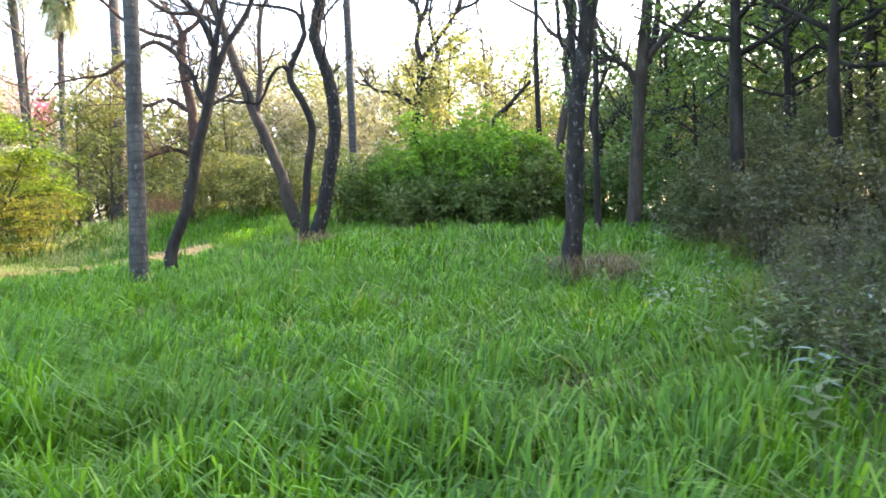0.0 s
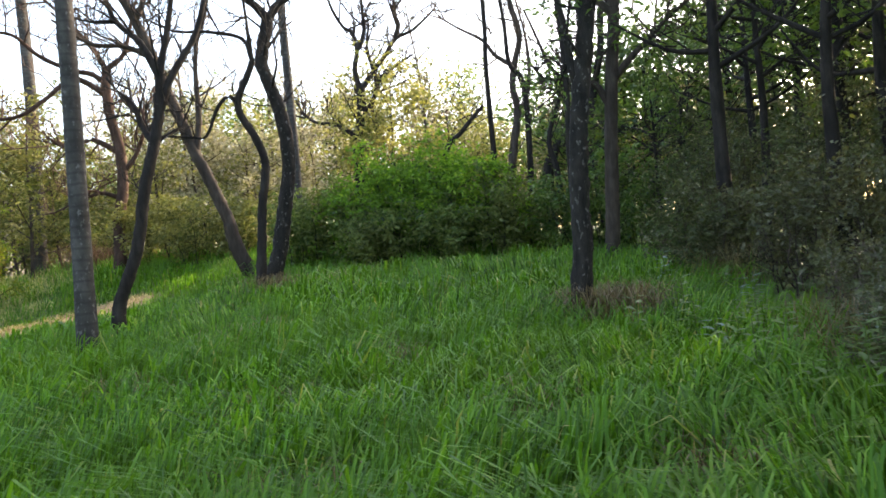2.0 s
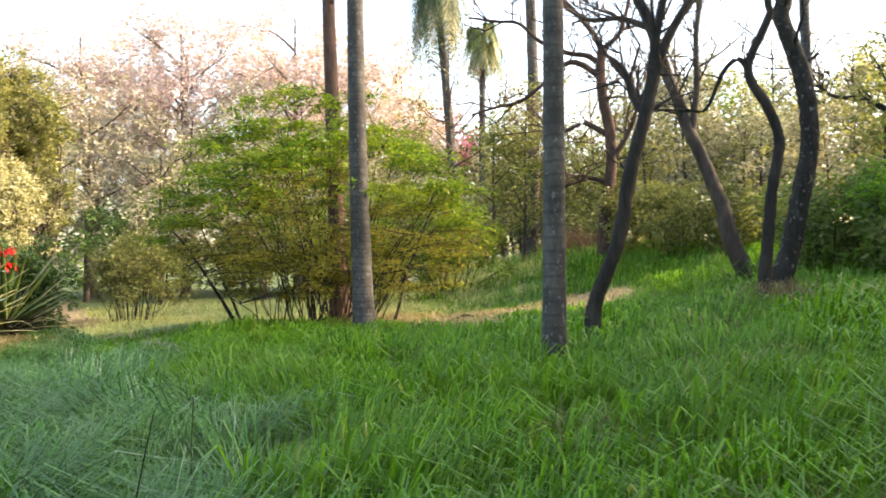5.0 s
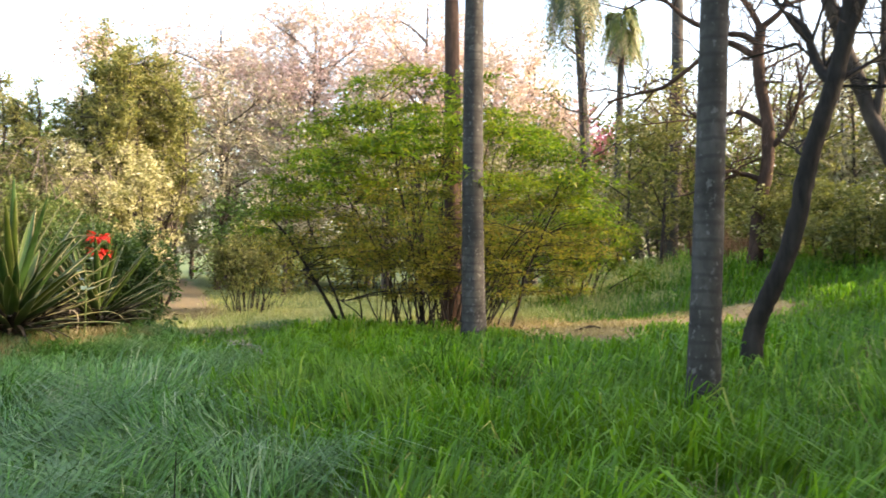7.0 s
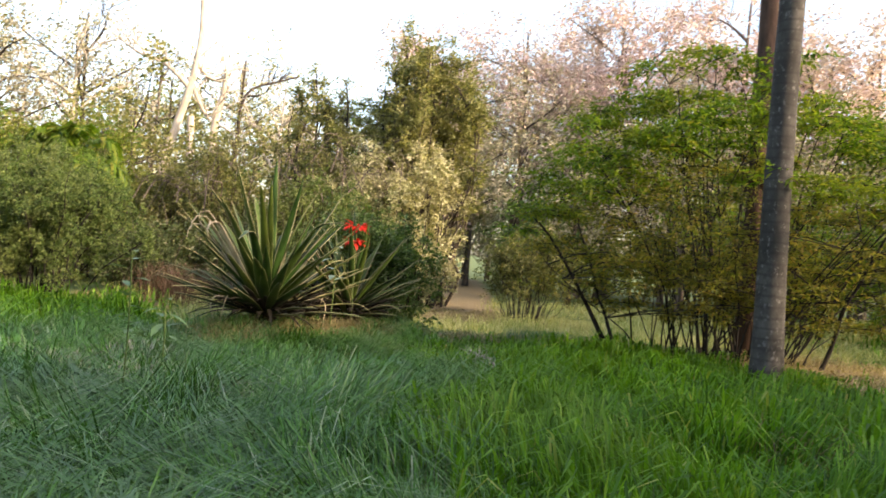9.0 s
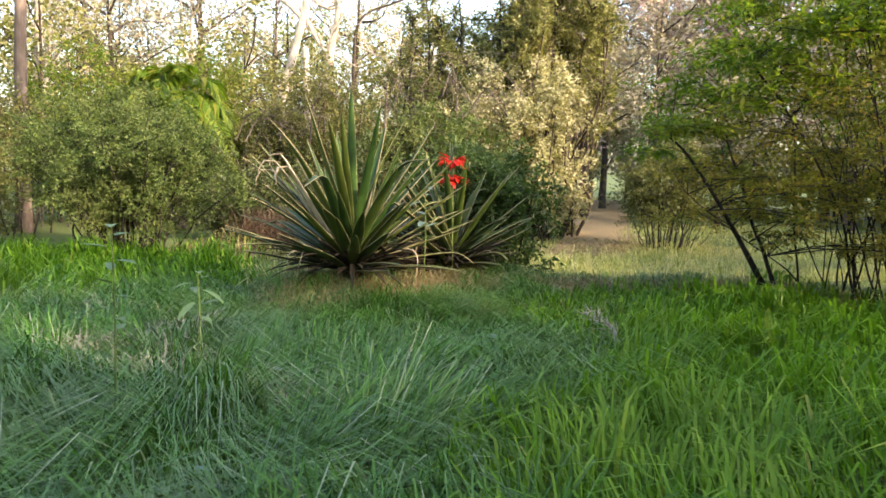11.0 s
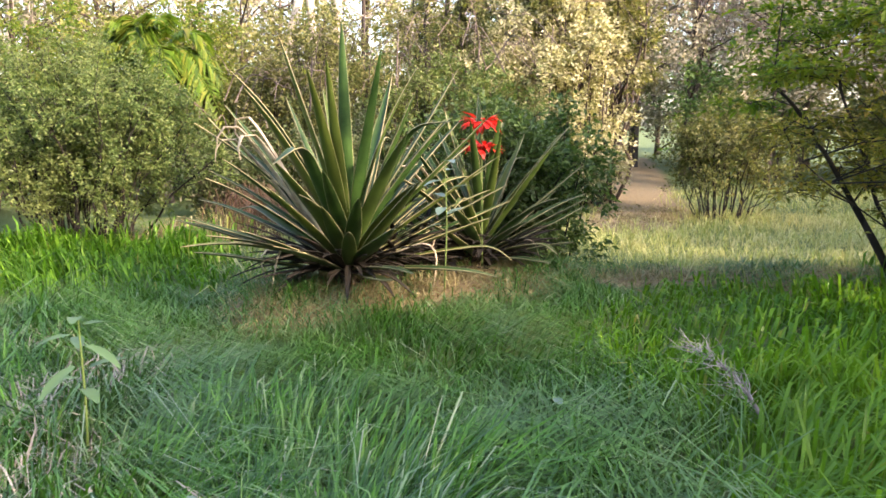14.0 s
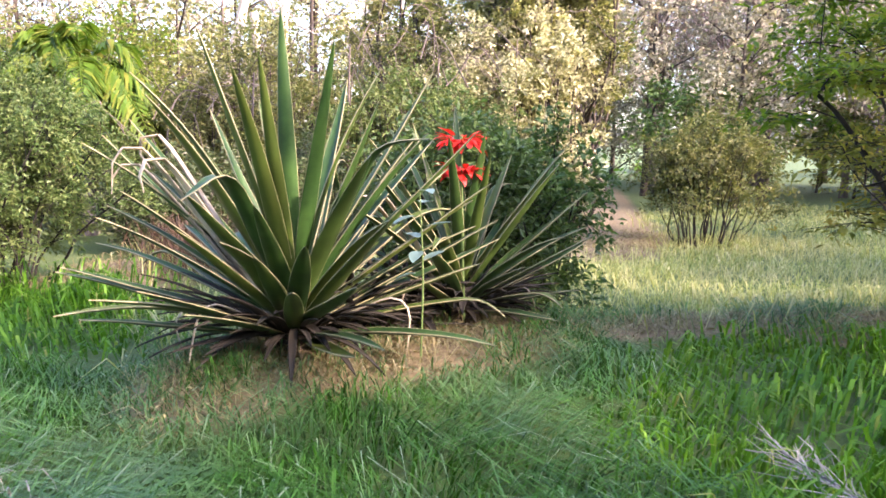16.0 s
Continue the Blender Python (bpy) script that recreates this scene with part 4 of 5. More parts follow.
# shrubs to the west
shrub("shrub", (-17.6, 6.6), "rounded grey-green shrub with fine leaves", LEAF_GREY, (1.9, 2.05), 2.55, 50, 14, 0.058, BARK_DARK, 0.016, 0.3, 0.2, 12, 8, parts=30, reach=0.22, wide=0.42, flat=0.35)
shrub("shrub", (-14.25, 11.15), "dense dark green shrub behind the agave", LEAF_DARK, (1.2, 1.25), 1.85, 40, 10, 0.085, BARK_DARK, 0.014, 0.6, 0.06, 10, 6)
shrub("shrub", (-19.6, 18.4), "thin olive shrub beside the track", LEAF_OLIVE, (1.6, 1.6), 2.3, 36, 8, 0.085, BARK_DARK, 0.013, 0.4, 0.38, 9, 5)
THICKET = "tangled thicket west of the agave"
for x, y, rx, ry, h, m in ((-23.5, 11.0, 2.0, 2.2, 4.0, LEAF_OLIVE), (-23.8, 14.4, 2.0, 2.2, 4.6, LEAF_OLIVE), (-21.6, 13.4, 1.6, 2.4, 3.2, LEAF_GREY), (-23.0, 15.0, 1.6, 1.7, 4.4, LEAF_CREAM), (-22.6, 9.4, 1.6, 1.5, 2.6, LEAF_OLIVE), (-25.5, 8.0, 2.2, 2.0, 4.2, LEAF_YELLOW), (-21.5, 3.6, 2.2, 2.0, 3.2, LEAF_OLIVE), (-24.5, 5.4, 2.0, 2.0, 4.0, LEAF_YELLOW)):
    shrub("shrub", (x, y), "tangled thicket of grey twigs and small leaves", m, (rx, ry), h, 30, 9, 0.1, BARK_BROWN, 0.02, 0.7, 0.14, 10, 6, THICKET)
# added dark bushes that stand in for the shade at the thicket's foot
for x, y, h in ((-20.2, 8.9, 1.5), (-20.4, 10.8, 1.7), (-20.0, 12.6, 1.6)):
    shrub("shrub", (x, y), "dark low bush added to stand for shade under the thicket", LEAF_DULL, (1.0, 1.2), h, 24, 8, 0.09, BARK_BROWN, 0.012, 0.75, 0.05, 9, 5, THICKET)
shrub("shrub", (-26.0, 14.8), "tall leafy crown above the thicket", LEAF_CREEPER, (1.6, 1.7), 7.0, 20, 11, 0.11, BARK_BROWN, 0.05, 0.5, 0.6, 11, 5, flat=0.3)
# the cream leaves paint the sunlit side of the creeper
shrub("shrub", (-23.1, 16.5), "tall shrub draped in creeper, coloured cream as if sunlit", LEAF_CREAM, (1.5, 1.6), 5.2, 38, 11, 0.12, BARK_BROWN, 0.03, 0.75, 0.05, 11, 6, flat=0.3)
shrub("shrub", (-23.9, 17.2), "tall shrub hung with green creeper", LEAF_CREEPER, (2.2, 2.2), 8.2, 34, 15, 0.115, BARK_BROWN, 0.05, 0.6, 0.55, 12, 6, flat=0.3)


# ---- the wood to the east, which shades the clearing ----
def grown_tree(x, y, h, w, leaf, mat, label, group, r, low=0.3, limbs=7, shoots=7, twigs=5, per=8, size=0.16, name="tree", lean=0.3, flat=0.5, thick=1.0):
    """A trunk, limbs that rise from it, shoots, twigs and leaves on the twigs."""
    z = ground_z(x, y)
    root = thing(name, (x, y, z), label, "tree", group)
    lx, ly = RNG.normal(size=2) * lean
    stem = [(x, y, z - 0.15), (x + lx * 0.4, y + ly * 0.2, z + h * 0.33), (x + lx * 0.5, y + ly * 0.8, z + h * 0.62), (x + lx, y + ly, z + h * 0.93)]
    V, F = tube(stem, r, r * 0.25, 9, 6, 0.04, 0.4)
    part("trunk", V, F, mat, root)
    C = smooth_path(stem, 8)
    curves = [C[np.linspace(len(C) * max(low, 0.3), len(C) - 1, 7).astype(int)]]
    for i in range(limbs):
        u = low + (0.9 - low) * (i + RNG.uniform(0, 1)) / limbs
        b = C[int(u * (len(C) - 1))]
        a = i * 2.4 + RNG.uniform(-0.5, 0.5)
        L = w * RNG.uniform(0.75, 1.15) * (1.05 - 0.45 * u)
        e = b + np.array([np.cos(a) * L, np.sin(a) * L, RNG.uniform(0.35, 0.9) * L])
        m = (b + e) / 2 + RNG.normal(size=3) * 0.1 * L
        V, F = tube([b, m, e], r * 0.42, r * 0.1, 5, 3, 0.03)
        part("limb", V, F, mat, root)
        v = np.linspace(0.1, 1, 7)[:, None]
        curves.append(b * (1 - v) ** 2 + 2 * m * v * (1 - v) + e * v ** 2)
    a1 = sprout(np.array(curves), None, shoots, w * 0.5, 0.15, 0.5, 0.85, 0.3)
    a2 = sprout(curve3(*a1), None, twigs, w * 0.28, 0.2, 0.6, 0.8, 0.2)
    V, F = joined([rods(*a1, r * 0.13 * thick, r * 0.06 * thick, 3, False), rods(*[q[::3] for q in a2], r * 0.06 * thick, r * 0.03 * thick, 3, False)])
    stuff(part("twig_mass", V, F, mat, root))
    if per:
        C, d = spray(*a2, per, size * 0.6)
        V, F = leaves(C, size, size * 0.5, d * 0.6, flat)
        stuff(part("crown", V, F, leaf, root, "", False))
    return root


WOOD = "trees of the shaded wood"
for x, y, h, r in ((4.85, 12.4, 7.6, 0.13), (5.6, 10.6, 7.0, 0.11), (8.0, 17.4, 7.0, 0.12), (8.0, 14.0, 9.0, 0.14), (6.9, 11.2, 7.5, 0.12), (7.4, 7.5, 7.5, 0.13), (9.5, 10.5, 9.0, 0.15), (9.0, 4.5, 8.5, 0.14), (7.0, 3.6, 7.0, 0.11), (6.2, 18.5, 3.9, 0.08),
                   (11.0, 15.0, 9.5, 0.16), (11.5, 7.0, 9.5, 0.16), (10.5, 19.5, 9.5, 0.15), (8.2, 0.5, 8.5, 0.14), (12.0, 2.0, 9.5, 0.16), (13.5, 11.5, 9.5, 0.16), (13.5, 18.5, 10.0, 0.16), (9.0, -4.0, 9.0, 0.14), (12.5, -3.0, 9.5, 0.15), (7.5, 20.5, 4.2, 0.08), (5.7, 20.8, 4.0, 0.08), (6.0, 23.6, 4.4, 0.08), (6.0, 13.4, 7.0, 0.09), (7.6, 9.4, 7.5, 0.09)):
    open_edge = x < 6.5 or y > 17
    grown_tree(x, y, h, 1.7 if open_edge else 2.2, LEAF_WOOD, BARK_DARK, "tall dark tree of the shaded wood", WOOD, r, 0.42 if open_edge else 0.3, 9, 6, 5, 2 if open_edge else 5, 0.13 if open_edge else 0.15)
# the first four are added to block the sun; those with negative y stay unseen
for x, y, h in ((7.5, 25, 6), (9.5, 28, 7), (12.5, 30, 8.5), (8.0, 32, 7), (13.5, 26, 10), (15, 14, 10), (15.5, 6, 10), (16, 0, 10), (15, 21, 10), (11, 24, 9), (16, -6, 10), (10, -9, 10), (3, -10, 9), (-6, -9, 9), (-14, -6, 9)):
    grown_tree(x, y, h, 3.0, LEAF_DARK, BARK_DARK, "tall leafy shade tree filling out the wood", WOOD, 0.17, 0.12, 9, 6, 5, 6, 0.3)


# added on the sun's line; their unseen tops keep the lush grass shaded
for x, y, h, per in ((11.8, 25.0, 13, 5), (13.6, 26.2, 13.5, 5), (15.6, 27.0, 13.5, 5), (17.6, 25.2, 13.5, 5)):
    grown_tree(x, y, h, 3.0, LEAF_WOOD, BARK_DARK, "tall open tree added to block the sun", WOOD, 0.17, 0.4, 11, 7, 5, per, 0.24)
# added, mostly unseen trees whose dense crowns block sun and skylight over the grass
for x, y, h in ((4.9, 1.4, 7.5), (3.6, -1.6, 8.0), (10.8, 12.6, 9.5), (11.2, 9.0, 9.5), (6.0, 0.6, 8.0), (5.2, -3.0, 8.5), (12.6, 20.8, 12), (14.8, 22.6, 12.5), (12.2, 17.6, 10.5)):
    grown_tree(x, y, h, 3.0, LEAF_WOOD, BARK_DARK, "tall dense tree added to shade the clearing", WOOD, 0.17, 0.35, 11, 7, 5, 9, 0.24)
for x, y, h in ((11, 5, 3.2), (12, 9, 3.6), (12.5, 13, 3.8), (11.5, 17, 3.6), (9.5, 21.5, 3.4), (15, 10, 4.2), (15.5, 16, 4.4), (13, 21.5, 4.0), (10.5, 1.5, 3.2), (14, 4, 4.0), (17.5, 13, 4.6), (17, 20, 4.6), (10.8, 11, 3.0)):
    grown_tree(x, y, h, 2.3, LEAF_DULL, BARK_DARK, "dark bushy undergrowth deep in the wood", WOOD, 0.05, 0.05, 9, 5, 5, 9, 0.26, name="bush")


# ---- distance ----
R2 = random.Random(11)
for i in range(24):
    x = -22 + 46 * i / 23 + R2.uniform(-0.7, 0.7)
    grown_tree(x, R2.uniform(36, 41), R2.uniform(3.2, 5.2), R2.uniform(2.2, 2.8), R2.choice([LEAF_ASH, LEAF_OLIVE, LEAF_GREY, LEAF_ASH]), BARK_BROWN, "dull bushy growth along the far slope", "bushes along the far slope", 0.05, 0.03, 9, 5, 5, 9, 0.3, name="bush")
SLOPE = "low trees on the far slope"
for i in range(30):
    x = -15 + 36 * i / 29 + R2.uniform(-0.8, 0.8)
    y = R2.uniform(26, 35)
    leaf = R2.choice([LEAF_CREEPER, LEAF_OLIVE, LEAF_ASH, LEAF_CREEPER])
    grown_tree(x, y, R2.uniform(3.6, 6.2), R2.uniform(1.7, 2.4), leaf, BARK_BROWN, "low pale-leaved tree on the far slope", SLOPE, 0.06, 0.08, 9, 6, 5, 7, 0.17)
for i in range(9):
    x = -14 + 26 * i / 8 + R2.uniform(-1, 1)
    grown_tree(x, R2.uniform(27, 38), R2.uniform(8, 11), R2.uniform(1.5, 2.2), LEAF_OLIVE, BARK_BROWN, "tall thin tree nearly bare of leaves", SLOPE, 0.09, 0.45, 8, 6, 4, 1, 0.13)
FAR = "trees at the far side of the grounds"
for i in range(22):
    x = -26 + 56 * i / 21 + R2.uniform(-1, 1)
    grown_tree(x, R2.uniform(42, 54), R2.uniform(7.5, 10.5), R2.uniform(2.8, 3.8), R2.choice([LEAF_OLIVE, LEAF_GREY, LEAF_CREAM]), BARK_BROWN, "leafy tree at the far side of the grounds", FAR, 0.13, 0.1, 9, 6, 5, 6, 0.28)
# the western side
for x, y, h, w in ((-34, 34, 16, 4.6), (-29.5, 38, 16.5, 4.6), (-38, 31, 15, 4.2), (-32, 42, 15.5, 4.2), (-42, 38, 16, 4.4), (-25.5, 43, 14, 3.6), (-40, 26, 13.5, 3.8), (-36.5, 36, 15, 4.4), (-27, 40.5, 13, 3.8)):
    grown_tree(x, y, h, w, BLOSSOM, BARK_GREY, "tall tree covered in pale pink blossom", FAR, 0.22, 0.22, 13, 9, 6, 11, 0.26, flat=0.2, thick=0.9)
grown_tree(-22.8, 46, 10.4, 2.2, MAGENTA, BARK_BROWN, "small tree in deep magenta bloom", FAR, 0.12, 0.3, 8, 6, 5, 9, 0.28)
for x, y, h, w, leaf, low in ((-33, 27, 9.5, 3.0, LEAF_ASH, 0.3), (-29.5, 29.5, 9.0, 2.4, LEAF_ASH, 0.35), (-38, 25, 10, 3.2, LEAF_ASH, 0.2), (-30.5, 22.5, 9.5, 2.6, LEAF_ASH, 0.25), (-26.5, 25.5, 6.5, 2.0, LEAF_ASH, 0.25), (-24.0, 29.0, 7.0, 2.2, LEAF_ASH, 0.2), (-20.5, 27.0, 6.0, 2.0, LEAF_YELLOW, 0.15), (-17.5, 30.0, 6.5, 2.2, LEAF_OLIVE, 0.2),
                              (-29, 9.5, 5.6, 2.4, LEAF_CREEPER, 0.1), (-30, 16, 5.8, 2.4, LEAF_CREEPER, 0.1), (-28.5, 4, 6.4, 2.6, LEAF_CREEPER, 0.1), (-24, 0.5, 6.0, 2.6, LEAF_CREEPER, 0.1), (-33, 6, 8.6, 2.8, LEAF_ASH, 0.15), (-37.5, 9, 10.6, 3.4, LEAF_ASH, 0.15), (-39.5, 15.5, 10.6, 3.6, LEAF_CREAM, 0.15), (-34, 1, 9.6, 3.2, LEAF_CREAM, 0.15), (-41, 4, 11.5, 3.6, LEAF_CREEPER, 0.12), (-38, 12.5, 8.8, 3.0, LEAF_CREEPER, 0.12), (-36, -1.5, 10.5, 3.4, LEAF_CREEPER, 0.12), (-20, -2, 6, 2.5, LEAF_GREY, 0.1), (-29, -4, 7, 2.8, LEAF_OLIVE, 0.1),
                              (-44, 20, 10, 3.4, LEAF_OLIVE, 0.1), (-46, 27, 11, 3.6, LEAF_GREY, 0.1), (-47, 13, 10, 3.4, LEAF_CREAM, 0.1), (-45, 5, 10, 3.4, LEAF_OLIVE, 0.1), (-42, -3, 10, 3.4, LEAF_GREY, 0.1), (-48, 34, 12, 3.8, LEAF_GREY, 0.1), (-38, 42, 12, 3.6, LEAF_GREY, 0.1), (-33, 48, 12, 3.8, LEAF_OLIVE, 0.1)):
    grown_tree(x, y, h, w, leaf, BARK_BROWN, "leafy tree at the far side of the grounds", FAR, 0.014 * h, low, 9, 6, 5, 8, 0.2)
BARE = "bare pale trees above the thicket"
for x, y, h in ((-36, 8.5, 9.5), (-36.5, 16.5, 9), (-33, 3.5, 9), (-40, 12, 10.5), (-38, 19, 10), (-39, 5, 10.5), (-30, 0, 8.5), (-42, 16, 11), (-41, 9, 10), (-36, -2, 10)):
    grown_tree(x, y, h, 2.6, LEAF_CREAM, BARK_PALE if x > -39 else BARK_GREY, "bare pale-limbed tree above the thicket", BARE, 0.13, 0.25, 10, 7, 5, 3, 0.15, thick=1.6)
for x, y, h in ((-29, 33, 11), (-26, 31, 9), (-35, 29, 11), (-32, 30.5, 10), (-40, 28, 11), (-23, 37, 9), (-13, 41, 9), (-8, 40, 9), (-3, 39, 8.5), (-18, 44, 9.5), (3, 41, 8.5)):
    grown_tree(x, y, h, 2.8, LEAF_ASH, BARK_GREY, "leafless greyish tree with a haze of fine twigs", "leafless trees", 0.13, 0.2, 11, 8, 6, 4, 0.18, thick=1.2)
for i in range(30):
    a = radians(8 + 100 * i / 29 + R2.uniform(-2, 2))
    d = R2.uniform(27, 42)
    x, y = -6 - math.sin(a) * d, 8 + math.cos(a) * d
    if abs(float(to_line(x, y, [(-19.2, 16.0), (-21.5, 17.5), (-44.0, 31.6)]))) > 2.2:
        grown_tree(x, y, R2.uniform(2.2, 4.2), R2.uniform(1.4, 2.1), R2.choice([LEAF_GREY, LEAF_OLIVE, LEAF_DARK]), BARK_BROWN, "low bushy growth between the far trees", "low bushes among the far trees", 0.05, 0.03, 8, 5, 5, 8, 0.2, name="bush")
for i in range(26):
    a = radians(-28 + 150 * i / 25 + R2.uniform(-2, 2))
    d = R2.uniform(56, 70)
    grown_tree(-4 - math.sin(a) * d, 8 + math.cos(a) * d, R2.uniform(9, 13), R2.uniform(3.6, 4.8), R2.choice([LEAF_OLIVE, LEAF_GREY, LEAF_CREAM, LEAF_GREEN]), BARK_BROWN, "distant tree closing the view", "distant trees", 0.16, 0.06, 9, 5, 5, 6, 0.5)
for x, y, h in ((-46, 34.5, 4.6), (-48.5, 31, 4.8), (-42.5, 36.5, 4.6), (-50, 27.5, 5.0), (-38.5, 37.5, 4.4), (-30, 36, 3.6), (-27, 34, 3.4), (-24, 32.5, 3.2), (-34.5, 32.5, 3.8), (-44, 24, 4.2)):
    grown_tree(x, y, h, 2.8, LEAF_ASH if h > 4 else LEAF_GREY, BARK_BROWN, "greyish bushes closing the end of the track", "bushes at the end of the track", 0.05, 0.03, 9, 5, 5, 9, 0.28, name="bush")
tree("dead_tree", on_ground(-34.6, 11.5), "bleached dead tree with a leaning forked trunk", BARK_PALE, [[(-34.75, 11.2, ground_z(-34.7, 11.2) - 0.1), (-34.67, 11.61, 3.86), (-34.59, 11.99, 5.61), (-34.51, 12.35, 7.05), (-34.47, 12.52, 8.16), (-34.45, 12.63, 9.4), (-34.47, 12.52, 11.5)]],
     [[(-34.53, 12.28, 7.5), (-34.44, 12.69, 6.65), (-34.36, 13.06, 6.03), (-34.29, 13.37, 5.84)], [(-34.51, 12.35, 7.05), (-34.62, 11.85, 7.54), (-34.74, 11.26, 7.95), (-34.91, 10.51, 8.13), (-35.05, 9.7, 8.6)], [(-34.47, 12.52, 8.16), (-34.39, 12.93, 7.66), (-34.27, 13.47, 7.5), (-34.19, 13.83, 7.87)]], 0.19, 0.11, (5, 1.4), None, 0.5, rough=0.05)
tree("dead_tree", on_ground(-34.3, 13.2), "bleached dead trunk with a snapped top", BARK_PALE, [[(-34.32, 13.2, ground_z(-34.3, 13.2) - 0.1), (-34.3, 13.33, 4.96), (-34.28, 13.42, 6.06), (-34.24, 13.6, 7.07), (-34.23, 13.66, 8.0)]], [], 0.17, 0.08, (4, 1.0), None, 0.6, rough=0.05)
tree("dead_tree", on_ground(-33.9, 12.3), "broken pale dead stump", BARK_PALE, [[(-33.9, 12.4, ground_z(-33.9, 12.4) - 0.1), (-33.9, 12.42, 4.1), (-33.92, 12.34, 5.9)]], [], 0.15, 0.05, (0, 1), None, 0.85, rough=0.06)
tree("dead_tree", on_ground(-34.1, 14.2), "thin dark dead stem arching over the thicket", BARK_BROWN, [[(-34.1, 14.2, ground_z(-34.1, 14.2) - 0.1), (-34.1, 14.25, 5.4), (-34.08, 14.36, 6.82), (-33.99, 14.76, 7.41), (-33.83, 15.49, 7.72), (-33.6, 16.4, 8.1)]], [], 0.07, 0.05, (6, 0.8), None, 0.45, rough=0.05)


def tangle(x, y, z, n, size, label):
    """Dead grey branches that sprawl over the top of the thicket."""
    root = thing("dead_branches", on_ground(x, y), label, "branch", "dead branches over the thicket")
    for i in range(n):
        a = RNG.uniform(0, 2 * np.pi)
        d = np.array([math.cos(a), math.sin(a), RNG.uniform(-0.3, 0.35)])
        b = np.array([x, y, z]) + RNG.normal(size=3) * np.array([size, size, 0.8]) * 0.45
        L = size * RNG.uniform(0.4, 0.9)
        pts = [b - d * L * 0.6 - np.array([0, 0, 0.5 * L]), b - d * L * 0.25 + RNG.normal(size=3) * 0.1, b + RNG.normal(size=3) * 0.08, b + d * L * 0.5 + RNG.normal(size=3) * 0.12, b + d * L + RNG.normal(size=3) * 0.15]
        r = RNG.uniform(0.006, 0.014)
        part("branch", *tube(pts, r, r * 0.3, 5, 3, 0.05), BARK_GREY, root)
    V, F = tube([(x, y, ground_z(x, y) - 0.05), (x + 0.1, y, z * 0.5), (x, y + 0.1, z)], 0.035, 0.015, 6, 4, 0.05)
    part("stem", V, F, BARK_GREY, root)
    return root


for x, y, z, n, size in ((-21.9, 12.0, 3.5, 16, 1.6), (-22.0, 13.8, 3.4, 16, 1.7), (-21.6, 10.2, 2.9, 14, 1.5), (-22.2, 15.6, 3.8, 12, 1.5), (-21.8, 8.8, 2.2, 12, 1.4)):
    tangle(x, y, z, n, size, "sprawling grey dead branches over the thicket")


# ---- agave with red flowers ----
def agave_material():
    m, nt, nodes, p = material("agave_leaf")
    at = nodes.new("ShaderNodeAttribute")
    at.attribute_name = "across"
    tip = nodes.new("ShaderNodeAttribute")
    tip.attribute_name = "along"
    info = nodes.new("ShaderNodeObjectInfo")
    n = noise_node(nt, 3.0, 5.0, (1, 1, 1))
    green = ramp(nt, n, [(0.35, (0.015, 0.045, 0.01)), (0.65, (0.045, 0.1, 0.02))])
    green = mixed(nt, ramp(nt, info.outputs["Random"], [(0.4, (0, 0, 0)), (1.0, (0.7, 0.7, 0.7))]), green, (0.12, 0.15, 0.022))
    edge = ramp(nt, at.outputs["Fac"], [(0.94, (0, 0, 0)), (0.975, (1, 1, 1))])
    c = mixed(nt, edge, green, (0.33, 0.30, 0.16))
    add = nodes.new("ShaderNodeMath")
    add.operation = "MULTIPLY_ADD"
    nt.links.new(n, add.inputs[0])
    add.inputs[1].default_value = 0.25
    nt.links.new(tip.outputs["Fac"], add.inputs[2])
    c = mixed(nt, ramp(nt, add.outputs[0], [(1.02, (0, 0, 0)), (1.0, (0, 0, 0)), (1.1, (1, 1, 1))][1:]), c, (0.16, 0.11, 0.07))
    nt.links.new(c, p.inputs["Base Color"])
    p.inputs["Roughness"].default_value = 0.45
    p.inputs["Specular IOR Level"].default_value = 0.35
    tr = nodes.new("ShaderNodeBsdfTranslucent")
    nt.links.new(c, tr.inputs[0])
    mx = nodes.new("ShaderNodeMixShader")
    mx.inputs[0].default_value = 0.15
    nt.links.new(p.outputs[0], mx.inputs[1])
    nt.links.new(tr.outputs[0], mx.inputs[2])
    nt.links.new(mx.outputs[0], nodes["Material Output"].inputs[0])
    return m


# dead-leaf brown, darkened so that the shade under the agaves is in the colour
THATCH = foliage("dead_thatch_shade_tone", [(0.0, (0.012, 0.010, 0.007)), (1.0, (0.042, 0.034, 0.023))], 0.5, 0.05, 0.8, (0.03, 0.024, 0.017), 6.0)
WITHERED = foliage("pale_withered_leaf", [(0.0, (0.42, 0.35, 0.25)), (1.0, (0.62, 0.53, 0.42))], 0.6, 0.2, 0.7, (0.24, 0.18, 0.11), 7.0)
AGAVE = agave_material()


